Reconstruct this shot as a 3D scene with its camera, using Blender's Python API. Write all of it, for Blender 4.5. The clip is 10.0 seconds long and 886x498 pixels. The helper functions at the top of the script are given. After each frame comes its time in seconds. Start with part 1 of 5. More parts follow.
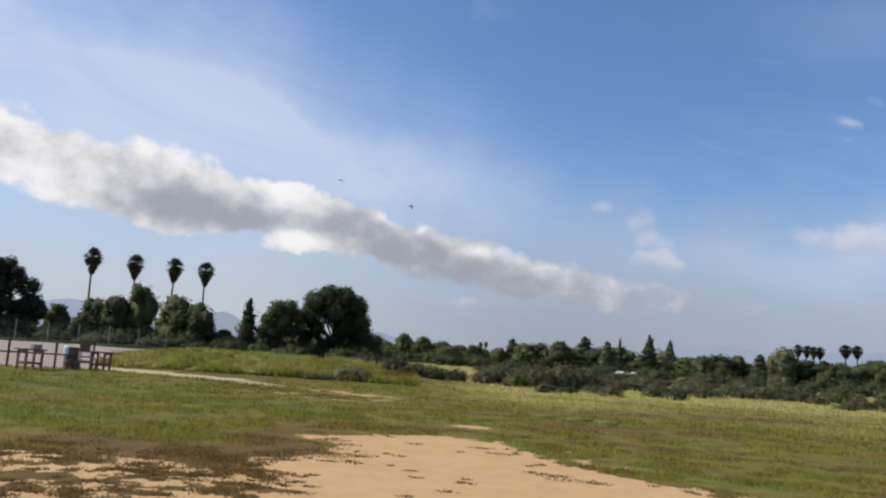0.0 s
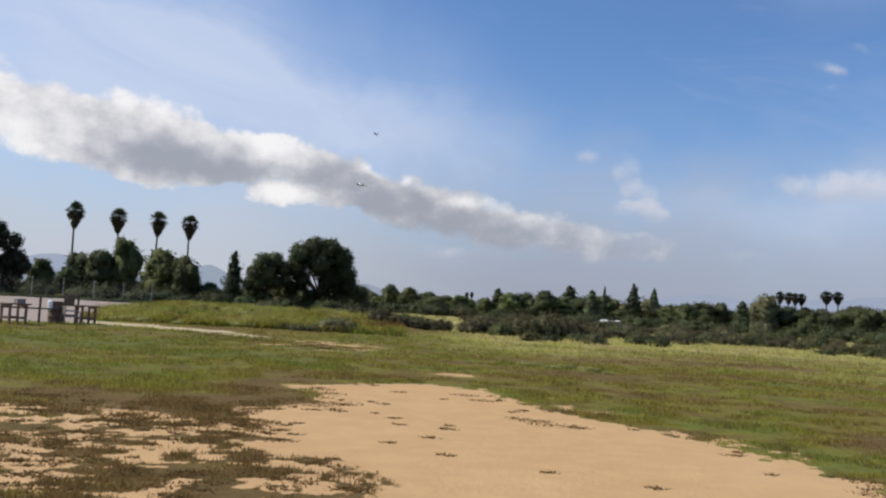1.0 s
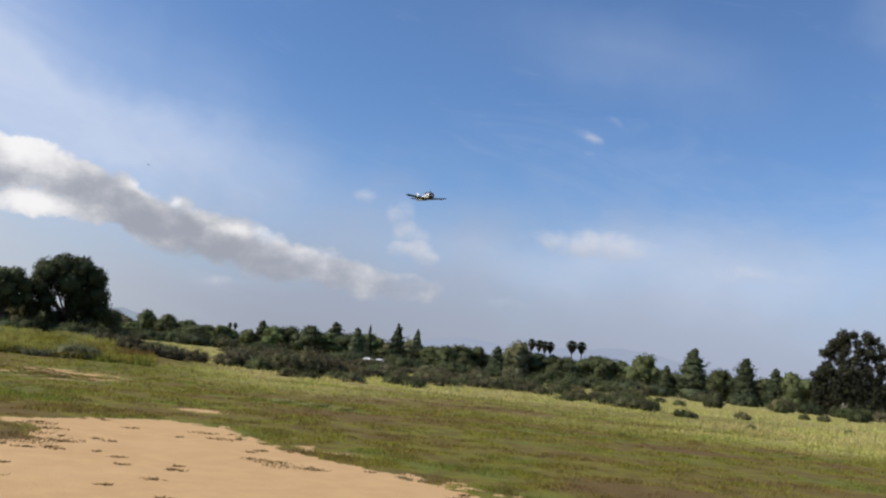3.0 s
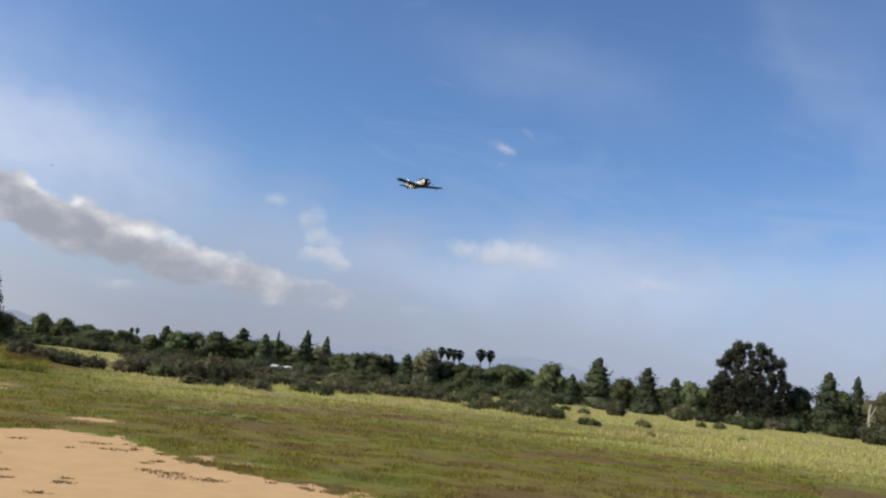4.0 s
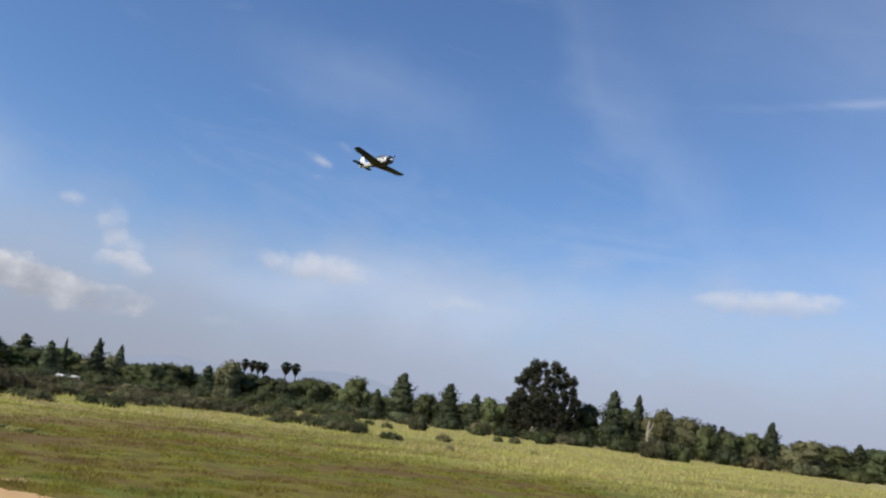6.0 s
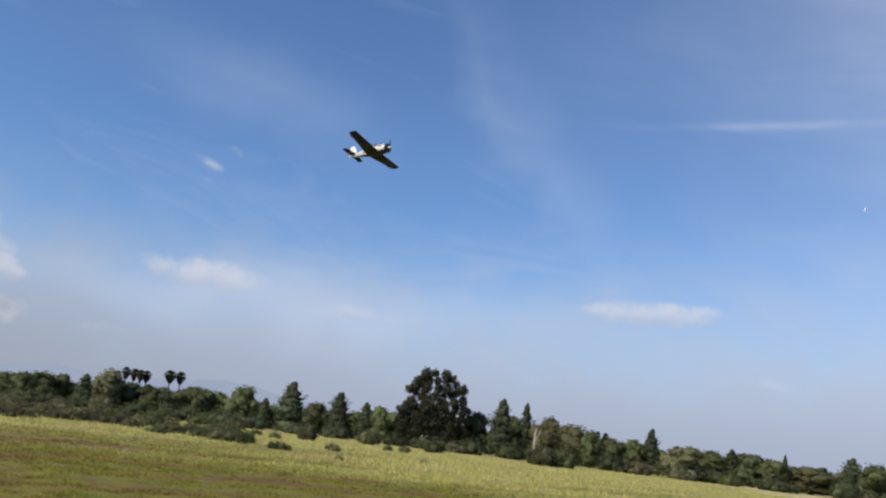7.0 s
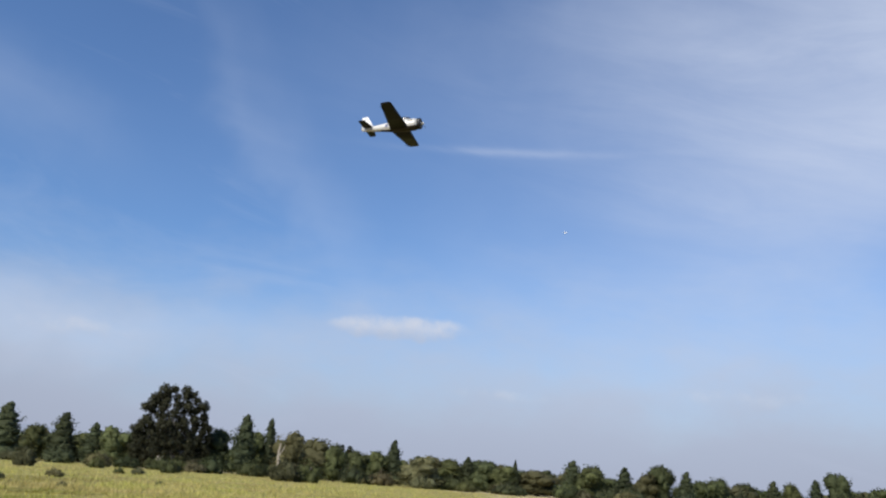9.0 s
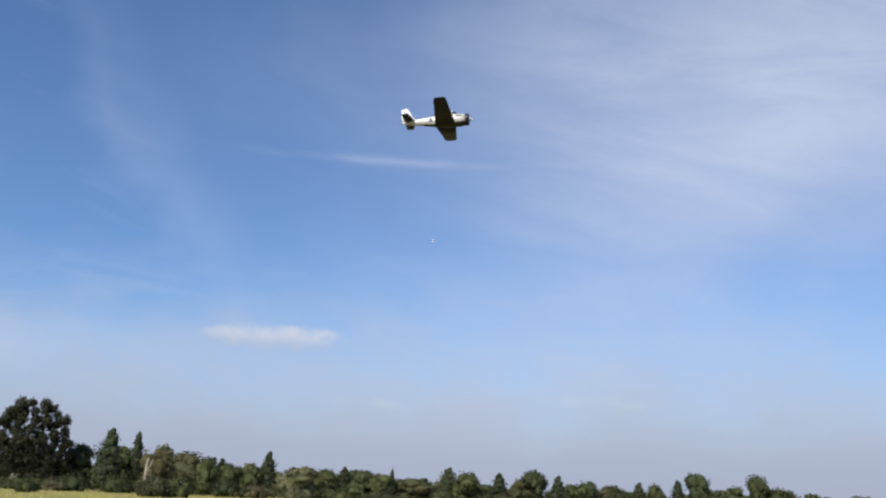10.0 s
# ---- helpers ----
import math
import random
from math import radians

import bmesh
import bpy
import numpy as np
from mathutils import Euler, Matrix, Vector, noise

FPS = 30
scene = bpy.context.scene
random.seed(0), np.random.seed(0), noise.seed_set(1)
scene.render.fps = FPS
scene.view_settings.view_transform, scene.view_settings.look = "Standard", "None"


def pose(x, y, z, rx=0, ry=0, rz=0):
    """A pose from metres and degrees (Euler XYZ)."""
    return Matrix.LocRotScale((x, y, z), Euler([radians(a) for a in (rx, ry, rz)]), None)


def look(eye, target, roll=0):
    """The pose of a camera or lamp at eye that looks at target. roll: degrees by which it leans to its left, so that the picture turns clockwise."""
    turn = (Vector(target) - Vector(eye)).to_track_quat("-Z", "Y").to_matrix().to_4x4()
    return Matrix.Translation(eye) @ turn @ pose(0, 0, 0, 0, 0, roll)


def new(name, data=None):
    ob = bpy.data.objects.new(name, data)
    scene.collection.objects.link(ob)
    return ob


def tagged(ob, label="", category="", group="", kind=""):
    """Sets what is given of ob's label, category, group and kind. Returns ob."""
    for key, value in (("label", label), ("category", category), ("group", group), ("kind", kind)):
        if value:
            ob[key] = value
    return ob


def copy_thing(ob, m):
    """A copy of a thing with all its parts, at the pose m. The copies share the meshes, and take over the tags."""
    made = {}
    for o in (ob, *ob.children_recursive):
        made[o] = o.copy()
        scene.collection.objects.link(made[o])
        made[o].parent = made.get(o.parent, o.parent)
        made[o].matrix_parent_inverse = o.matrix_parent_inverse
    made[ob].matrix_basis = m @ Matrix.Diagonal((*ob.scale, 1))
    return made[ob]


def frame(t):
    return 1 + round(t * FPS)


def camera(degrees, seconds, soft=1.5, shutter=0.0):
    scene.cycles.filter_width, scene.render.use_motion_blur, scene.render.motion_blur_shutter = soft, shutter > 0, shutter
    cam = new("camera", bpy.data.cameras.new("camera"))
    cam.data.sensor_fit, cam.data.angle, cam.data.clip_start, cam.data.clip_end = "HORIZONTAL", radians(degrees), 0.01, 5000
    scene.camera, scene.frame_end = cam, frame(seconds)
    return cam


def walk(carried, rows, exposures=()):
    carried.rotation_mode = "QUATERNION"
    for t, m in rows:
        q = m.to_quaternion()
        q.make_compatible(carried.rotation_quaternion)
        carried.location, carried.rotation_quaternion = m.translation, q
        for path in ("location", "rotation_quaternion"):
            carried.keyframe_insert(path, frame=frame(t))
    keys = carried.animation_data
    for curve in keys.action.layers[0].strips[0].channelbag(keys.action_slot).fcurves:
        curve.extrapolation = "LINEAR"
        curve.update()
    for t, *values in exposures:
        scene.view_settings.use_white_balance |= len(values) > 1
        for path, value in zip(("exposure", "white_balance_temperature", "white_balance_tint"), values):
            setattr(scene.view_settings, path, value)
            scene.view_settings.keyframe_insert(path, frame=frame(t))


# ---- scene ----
cam = camera(55.4, 10.0, soft=2.2)
PATH = [
    (0.0, pose(-0.060, -0.005, 1.617, 97.209, -4.113, -0.520)),
    (0.5, pose(-0.032, -0.015, 1.596, 95.952, -3.942, -1.823)),
    (1.0, pose(-0.001, 0.000, 1.597, 93.938, -3.484, -1.439)),
    (1.5, pose(0.032, 0.009, 1.602, 93.190, -2.919, -3.494)),
    (2.0, pose(0.051, 0.021, 1.608, 93.177, -3.312, -4.608)),
    (2.5, pose(0.128, 0.015, 1.640, 94.658, -3.526, -8.318)),
    (3.0, pose(0.280, -0.042, 1.685, 97.679, -6.243, -17.219)),
    (3.2, pose(0.305, -0.035, 1.690, 98.211, -6.318, -19.400)),
    (4.3, pose(0.360, -0.018, 1.710, 99.036, -6.648, -24.547)),
    (4.5, pose(0.368, -0.015, 1.710, 99.230, -6.682, -25.645)),
    (5.0, pose(0.385, -0.026, 1.703, 99.894, -6.838, -28.576)),
    (5.5, pose(0.388, -0.020, 1.683, 100.767, -7.225, -32.355)),
    (5.7, pose(0.390, -0.020, 1.680, 101.016, -7.194, -34.032)),
    (6.8, pose(0.400, -0.020, 1.660, 102.506, -6.705, -42.284)),
    (7.0, pose(0.400, -0.020, 1.660, 102.828, -6.584, -43.757)),
    (7.5, pose(0.400, -0.020, 1.660, 103.595, -6.108, -47.634)),
    (8.0, pose(0.400, -0.020, 1.660, 103.910, -5.749, -52.499)),
    (8.5, pose(0.400, -0.020, 1.660, 104.557, -4.981, -56.244)),
    (9.0, pose(0.400, -0.020, 1.660, 105.306, -4.039, -60.560)),
    (9.5, pose(0.400, -0.020, 1.660, 105.980, -3.065, -64.919)),
    (10.0, pose(0.400, -0.020, 1.660, 106.320, -2.388, -68.616)),
]
walk(cam, PATH)

# ---------------------------------------------------------------- light
SUN_AZ, SUN_EL = -85.0, 42.0        # compass degrees clockwise from +y, height
world = bpy.data.worlds.new("sky")
scene.world = world
world.use_nodes = True


class Nodes:
    """Small helper to write node trees as expressions."""

    def __init__(self, tree):
        self.tree = tree
        tree.nodes.clear()

    def add(self, kind):
        return self.tree.nodes.new(kind)

    def put(self, socket, value):
        if isinstance(value, bpy.types.NodeSocket):
            self.tree.links.new(value, socket)
        else:
            socket.default_value = value

    def math(self, op, a, b=0.0, c=0.0, clamp=False):
        node = self.add("ShaderNodeMath")
        node.operation, node.use_clamp = op, clamp
        for s, v in zip(node.inputs, (a, b, c)):
            self.put(s, v)
        return node.outputs[0]

    def ramp01(self, value, low, high, out0=0.0, out1=1.0):
        node = self.add("ShaderNodeMapRange")
        node.interpolation_type = "SMOOTHSTEP"
        for s, v in zip(node.inputs, (value, low, high, out0, out1)):
            self.put(s, v)
        return node.outputs[0]

    def mix(self, fac, a, b, mode="MIX"):
        node = self.add("ShaderNodeMix")
        node.data_type, node.blend_type = "RGBA", mode
        self.put(node.inputs["Factor"], fac)
        for s, v in ((node.inputs[6], a), (node.inputs[7], b)):
            self.put(s, v if isinstance(v, bpy.types.NodeSocket) else (*v, 1.0))
        return node.outputs[2]

    def noise(self, vector, scale, detail=4.0, rough=0.55, distortion=0.0):
        node = self.add("ShaderNodeTexNoise")
        self.put(node.inputs["Vector"], vector)
        node.inputs["Scale"].default_value = scale
        node.inputs["Detail"].default_value = detail
        node.inputs["Roughness"].default_value = rough
        node.inputs["Distortion"].default_value = distortion
        return node.outputs["Fac"]

    def combine(self, x, y, z):
        node = self.add("ShaderNodeCombineXYZ")
        for s, v in zip(node.inputs, (x, y, z)):
            self.put(s, v)
        return node.outputs[0]


# Clouds by compass bearing, height, half width, half height (degrees) and lean.
HEAPS = [(-30.5, 10.9, 5.5, 2.9, 0), (-24.5, 9.7, 5.0, 2.6, 0), (-19.0, 9.9, 5.0, 2.9, -2), (-14.6, 9.1, 4.4, 2.4, -6), (-18.0, 8.2, 6.5, 1.7, 0), (-10.2, 9.2, 3.9, 1.8, -5), (-10.3, 6.9, 2.6, 0.9, 0),
         (-6.0, 7.9, 4.4, 2.1, -12), (-2.0, 6.9, 5.0, 2.2, -12), (3.2, 6.2, 5.0, 2.0, -8), (7.6, 5.5, 4.6, 1.5, -6), (11.5, 4.9, 5.4, 1.3, -5), (-40.0, 12.0, 9.0, 3.4, 5), (-57.0, 14.0, 14.0, 4.0, 0)]
PUFFS = [(10.5, 10.6, 1.2, 0.7, 2, 0.65), (13.0, 9.6, 1.3, 1.5, 20, 0.75), (13.9, 8.2, 1.9, 1.1, 0, 0.7), (14.9, 7.1, 1.6, 0.9, -8, 0.85), (13.2, 7.2, 1.4, 0.6, 0, 0.7), (25.6, 16.1, 1.4, 0.5, -24, 0.6), (27.4, 16.9, 1.2, 0.3, -24, 0.35), (25.7, 14.9, 0.7, 0.3, 0, 0.4), (26.3, 8.9, 5.4, 1.3, 0, 1.0), (37.0, 7.6, 6.0, 0.8, 0, 0.45),
         (56.7, 9.7, 5.4, 1.1, 2, 1.2), (1.4, 3.6, 1.7, 0.6, 4, 0.6), (20.7, 4.4, 2.5, 0.6, 3, 0.6), (64.0, 5.6, 5.0, 0.7, 0, 0.4), (80.0, 6.2, 7.0, 0.8, 0, 0.4)]
VEILS = [(-26.0, 14.8, 20.0, 5.0, -7, 1.6), (-7.5, 13.0, 11.5, 2.2, -11, 0.9), (-13.5, 19.5, 12.2, 2.7, -12, 0.25), (88.0, 20.5, 21.5, 9.5, 22, 0.80),
         (80.0, 30.0, 19.6, 6.8, 11, 0.52), (46.3, 21.0, 11.0, 1.3, -54, 0.13), (27.0, 21.0, 8.2, 2.6, -9, 0.22), (49.0, 20.0, 12.2, 2.2, -58, 0.10),
         (30.0, 7.6, 17.0, 1.9, 2, 0.55), (-50.0, 30.0, 25.0, 9.0, 0, 0.6), (120.0, 35.0, 25.0, 12.0, 20, 0.5)]
# Lit crowns (+) and shaded bodies (-) of the heaped clouds.
RELIEF = [(-17.0, 8.4, 5.6, 1.55, -2, -0.95), (-12.6, 8.0, 2.0, 0.8, 0, -0.3), (-24.0, 10.7, 2.2, 0.7, 0, -0.22), (-4.6, 7.3, 4.4, 1.25, -10, -0.36), (0.8, 6.1, 4.2, 1.1, -8, -0.25), (7.5, 5.0, 5.0, 0.9, -6, -0.15),
          (-28.5, 11.0, 2.2, 0.8, 0, -0.45), (-7.4, 8.6, 1.4, 0.9, 0, -0.3), (-18.6, 12.2, 2.8, 0.7, 0, 0.35), (-10.6, 9.8, 1.7, 0.8, 0, 0.3), (-10.3, 6.95, 1.9, 0.55, 0, 0.75), (-3.6, 8.95, 1.2, 0.45, 0, 0.75),
          (-1.6, 8.45, 0.35, 0.25, 0, 0.9), (4.8, 7.3, 0.8, 0.5, 0, 0.8), (2.2, 7.2, 1.4, 0.4, 0, 0.5), (7.9, 6.4, 1.5, 0.3, 0, 0.4), (-26.0, 8.6, 3.0, 0.9, 0, 0.2)]
TRAIL = (63.7, 22.0, 6.6, 0.26, 0, 0.22)


def build_sky():
    n = Nodes(world.node_tree)
    coord = n.add("ShaderNodeTexCoord").outputs["Generated"]
    split = n.add("ShaderNodeSeparateXYZ")
    n.put(split.inputs[0], coord)
    x, y, z = split.outputs
    az = n.math("MULTIPLY", n.math("ARCTAN2", x, y), 57.2958)
    el = n.math("MULTIPLY", n.math("ARCSINE", z), 57.2958)
    sheet = n.combine(az, el, 0.0)
    stretched = n.combine(n.math("MULTIPLY", az, 0.55), el, 3.0)
    fine = n.noise(sheet, 0.55, 8.0, 0.6)
    lumps = n.noise(stretched, 0.28, 5.0, 0.55)

    warp_a = n.math("MULTIPLY_ADD", n.math("SUBTRACT", n.noise(n.combine(az, el, 11.0), 0.16, 3.0), 0.5), 5.0, az)
    warp_e = n.math("MULTIPLY_ADD", n.math("SUBTRACT", n.noise(n.combine(az, el, 23.0), 0.30, 5.0, 0.6), 0.5), 3.6, el)
    slow_a = n.math("MULTIPLY_ADD", n.math("SUBTRACT", n.noise(n.combine(az, el, 31.0), 0.07, 4.0), 0.5), 12.0, az)
    slow_e = n.math("MULTIPLY_ADD", n.math("SUBTRACT", n.noise(n.combine(az, el, 43.0), 0.09, 4.0), 0.5), 8.0, el)

    def blob(a0, e0, ra, re, lean, pa, pe, soft):
        c, s = math.cos(radians(lean)), math.sin(radians(lean))
        da = n.math("MULTIPLY", n.math("SUBTRACT", pa, a0), math.cos(radians(e0)))
        de = n.math("SUBTRACT", pe, e0)
        u = n.math("DIVIDE", n.math("MULTIPLY_ADD", da, c, n.math("MULTIPLY", de, s)), ra)
        v = n.math("DIVIDE", n.math("SUBTRACT", n.math("MULTIPLY", de, c), n.math("MULTIPLY", da, s)), re)
        r2 = n.math("MULTIPLY_ADD", u, u, n.math("MULTIPLY", v, v))
        if soft:
            return n.math("POWER", 2.71828, n.math("MULTIPLY", r2, -soft)), v
        return n.math("SUBTRACT", 1.0, r2, clamp=True), v

    def field(blobs, pa, pe, soft=0.0):
        total, high = None, None
        for b in blobs:
            d, v = blob(*b[:5], pa, pe, soft)
            if len(b) > 5:
                d = n.math("MULTIPLY", d, b[5])
            vh = n.math("MULTIPLY", d, v)
            total = d if total is None else n.math("ADD", total, d)
            high = vh if high is None else n.math("ADD", high, vh)
        return total, n.math("DIVIDE", high, n.math("MAXIMUM", total, 0.02))

    sky = n.add("ShaderNodeTexSky")
    sky.sky_type, sky.sun_disc = "NISHITA", False
    sky.sun_elevation, sky.sun_rotation = radians(SUN_EL), radians(SUN_AZ % 360)
    sky.altitude, sky.air_density, sky.dust_density, sky.ozone_density = 200.0, 1.0, 1.0, 3.0
    colour = n.mix(1.0, sky.outputs[0], (0.092, 0.114, 0.141), "MULTIPLY")
    # haze that thickens toward the horizon, with an uneven top
    rise = n.math("MULTIPLY_ADD", n.math("SUBTRACT", lumps, 0.5), 9.0, el)
    haze = n.ramp01(rise, 2.0, 16.0, 0.95, 0.0)
    colour = n.mix(haze, colour, n.mix(n.ramp01(az, 8.0, 45.0), n.mix(n.ramp01(el, 0.0, 9.0), n.mix(n.ramp01(az, 8.0, -16.0), (0.345, 0.375, 0.465), (0.53, 0.56, 0.625)), n.mix(n.ramp01(az, 8.0, -16.0), (0.38, 0.435, 0.56), (0.52, 0.59, 0.72))), n.mix(n.ramp01(el, 0.0, 9.0), (0.39, 0.432, 0.565), (0.475, 0.535, 0.67))))
    # thin high veils
    amount, _ = field(VEILS, slow_a, slow_e, 1.1)
    streaks = n.noise(n.combine(n.math("MULTIPLY_ADD", el, 0.35, n.math("MULTIPLY", az, 0.30)), n.math("MULTIPLY_ADD", az, 0.10, el), 7.0), 0.22, 7.0, 0.62, 0.8)
    veil = n.math("MULTIPLY", n.math("MINIMUM", amount, 1.0), n.ramp01(streaks, 0.15, 0.85, 0.50, 0.85))
    trail, _ = field([TRAIL], az, n.math("MULTIPLY_ADD", n.math("SUBTRACT", lumps, 0.5), 0.6, el), 1.0)
    veil = n.math("ADD", veil, n.math("MULTIPLY", trail, n.ramp01(streaks, 0.2, 0.6)), clamp=True)
    wisps = n.math("MULTIPLY", n.ramp01(streaks, 0.48, 0.80), 0.13)
    colour = n.mix(n.math("MAXIMUM", veil, wisps), colour, (0.62, 0.69, 0.85))
    # heaped clouds: white crowns over shaded grey bodies
    part_a = n.math("MULTIPLY_ADD", n.math("SUBTRACT", warp_a, az), 0.6, az)
    part_e = n.math("MULTIPLY_ADD", n.math("SUBTRACT", warp_e, el), 0.6, el)
    amount, high = field(HEAPS, part_a, part_e)
    clumps = n.noise(n.combine(az, n.math("MULTIPLY", el, 1.3), 71.0), 0.75, 6.0, 0.55)
    heads = n.noise(n.combine(az, n.math("MULTIPLY", el, 1.2), 91.0), 0.42, 4.0, 0.5)
    d = n.math("MULTIPLY_ADD", n.math("SUBTRACT", fine, 0.5), 0.5, n.math("MULTIPLY", amount, 1.5))
    d = n.math("MULTIPLY_ADD", n.math("SUBTRACT", clumps, 0.5), 1.3, d)
    d = n.math("MULTIPLY_ADD", n.math("SUBTRACT", heads, 0.5), 1.9, d)
    d = n.math("MULTIPLY", d, n.ramp01(az, -8.0, 6.0, 1.0, 0.62))
    cover = n.math("MULTIPLY", n.ramp01(d, -0.05, 0.95, 0.0, 0.94), n.ramp01(amount, 0.0, 0.30))
    cover = n.math("MULTIPLY", cover, n.ramp01(az, 2.0, 13.0, 1.0, 0.70))
    billow = n.noise(n.combine(n.math("MULTIPLY", az, 0.7), el, 57.0), 0.30, 6.0, 0.55)
    relief, _ = field(RELIEF, n.math("MULTIPLY_ADD", n.math("SUBTRACT", warp_a, az), 0.35, az), n.math("MULTIPLY_ADD", n.math("SUBTRACT", warp_e, el), 0.35, el), 1.0)
    lit = n.math("ADD", relief, n.ramp01(az, -3.0, -11.0, 0.04, 0.60))
    lit = n.math("MULTIPLY_ADD", n.math("SUBTRACT", billow, 0.5), 1.1, lit)
    lit = n.math("MULTIPLY_ADD", n.math("SUBTRACT", clumps, 0.5), 1.0, lit)
    lit = n.math("MULTIPLY_ADD", n.math("SUBTRACT", heads, 0.5), 0.6, n.math("MULTIPLY_ADD", high, 0.10, lit))
    heap_hue = n.mix(n.ramp01(lit, -0.45, 1.05), (0.345, 0.362, 0.42), (0.95, 0.93, 0.93))
    colour = n.mix(cover, colour, heap_hue)
    # small bright puffs
    amount, high = field(PUFFS, n.math("MULTIPLY_ADD", n.math("SUBTRACT", warp_a, az), 0.35, az), n.math("MULTIPLY_ADD", n.math("SUBTRACT", warp_e, el), 0.35, el))
    d = n.math("MULTIPLY_ADD", n.math("SUBTRACT", fine, 0.5), 2.5, amount)
    cover = n.math("MULTIPLY", n.ramp01(d, -0.1, 1.45, 0.0, 0.68), n.ramp01(amount, 0.0, 0.7))
    colour = n.mix(cover, colour, n.mix(n.ramp01(high, -0.7, 0.3), (0.50, 0.53, 0.62), (0.72, 0.72, 0.76)))
    back = n.add("ShaderNodeBackground")
    n.put(back.inputs[0], colour)
    back.inputs[1].default_value = 1.0
    out = n.add("ShaderNodeOutputWorld")
    n.put(out.inputs[0], back.outputs[0])


build_sky()
sun_way = Vector((math.sin(radians(SUN_AZ)) * math.cos(radians(SUN_EL)), math.cos(radians(SUN_AZ)) * math.cos(radians(SUN_EL)), math.sin(radians(SUN_EL))))
sun = new("sun", bpy.data.lights.new("sun", "SUN"))
sun.data.energy, sun.data.angle, sun.data.color = 4.3, radians(0.6), (1.0, 0.93, 0.82)
sun.matrix_world = look(tuple(sun_way * 100), (0, 0, 0))
scene.view_settings.exposure = 0.0


# ---------------------------------------------------------------- materials
def material(name, colour, rough=0.8, second=None, scale=8.0, fine=60.0, amount=0.5, bump=0.3, metal=0.0, sheer=0.0, island=0.0, per_object=0.0, depth=0.02):
    """A surface with two scales of colour variation and fine relief."""
    mat = bpy.data.materials.new(name)
    mat.use_nodes = True
    n = Nodes(mat.node_tree)
    coord = n.add("ShaderNodeTexCoord").outputs["Object"]
    large, small = n.noise(coord, scale, 3.0), n.noise(coord, fine, 5.0, 0.65)
    second = second or tuple(c * 0.6 for c in colour)
    col = n.mix(n.math("MULTIPLY", n.ramp01(large, 0.3, 0.7), amount), colour, second)
    col = n.mix(n.math("MULTIPLY", n.ramp01(small, 0.3, 0.7), amount * 0.5), col, tuple(c * 0.55 for c in second))
    if island or per_object:
        bright = 1.0
        if island:
            bright = n.math("MULTIPLY_ADD", n.add("ShaderNodeNewGeometry").outputs["Random Per Island"], 2 * island, 1 - island)
        if per_object:
            # some plants are drier and browner than others
            dry = n.math("FRACT", n.math("MULTIPLY", n.add("ShaderNodeObjectInfo").outputs["Random"], 7.31))
            col = n.mix(n.math("MULTIPLY", dry, 0.7), col, n.mix(1.0, col, (1.12, 0.98, 0.85), "MULTIPLY"))
            bright = n.math("MULTIPLY", n.math("MULTIPLY_ADD", n.add("ShaderNodeObjectInfo").outputs["Random"], 2 * per_object, 1 - per_object), bright)
        col = n.mix(1.0, col, n.combine(bright, bright, bright), "MULTIPLY")
    shader = n.add("ShaderNodeBsdfPrincipled")
    n.put(shader.inputs["Base Color"], col)
    n.put(shader.inputs["Roughness"], n.math("MULTIPLY_ADD", small, 0.2, rough - 0.1))
    shader.inputs["Metallic"].default_value = metal
    if bump:
        b = n.add("ShaderNodeBump")
        b.inputs["Strength"].default_value, b.inputs["Distance"].default_value = bump, depth
        n.put(b.inputs["Height"], small)
        n.put(shader.inputs["Normal"], b.outputs[0])
    surface = shader.outputs[0]
    if sheer:
        shader.inputs["Specular IOR Level"].default_value = 0.15
        pale = n.add("ShaderNodeBsdfTranslucent")
        n.put(pale.inputs[0], col)
        both = n.add("ShaderNodeMixShader")
        both.inputs[0].default_value = sheer
        n.put(both.inputs[1], surface)
        n.put(both.inputs[2], pale.outputs[0])
        surface = both.outputs[0]
    out = n.add("ShaderNodeOutputMaterial")
    n.put(out.inputs[0], surface)
    return mat


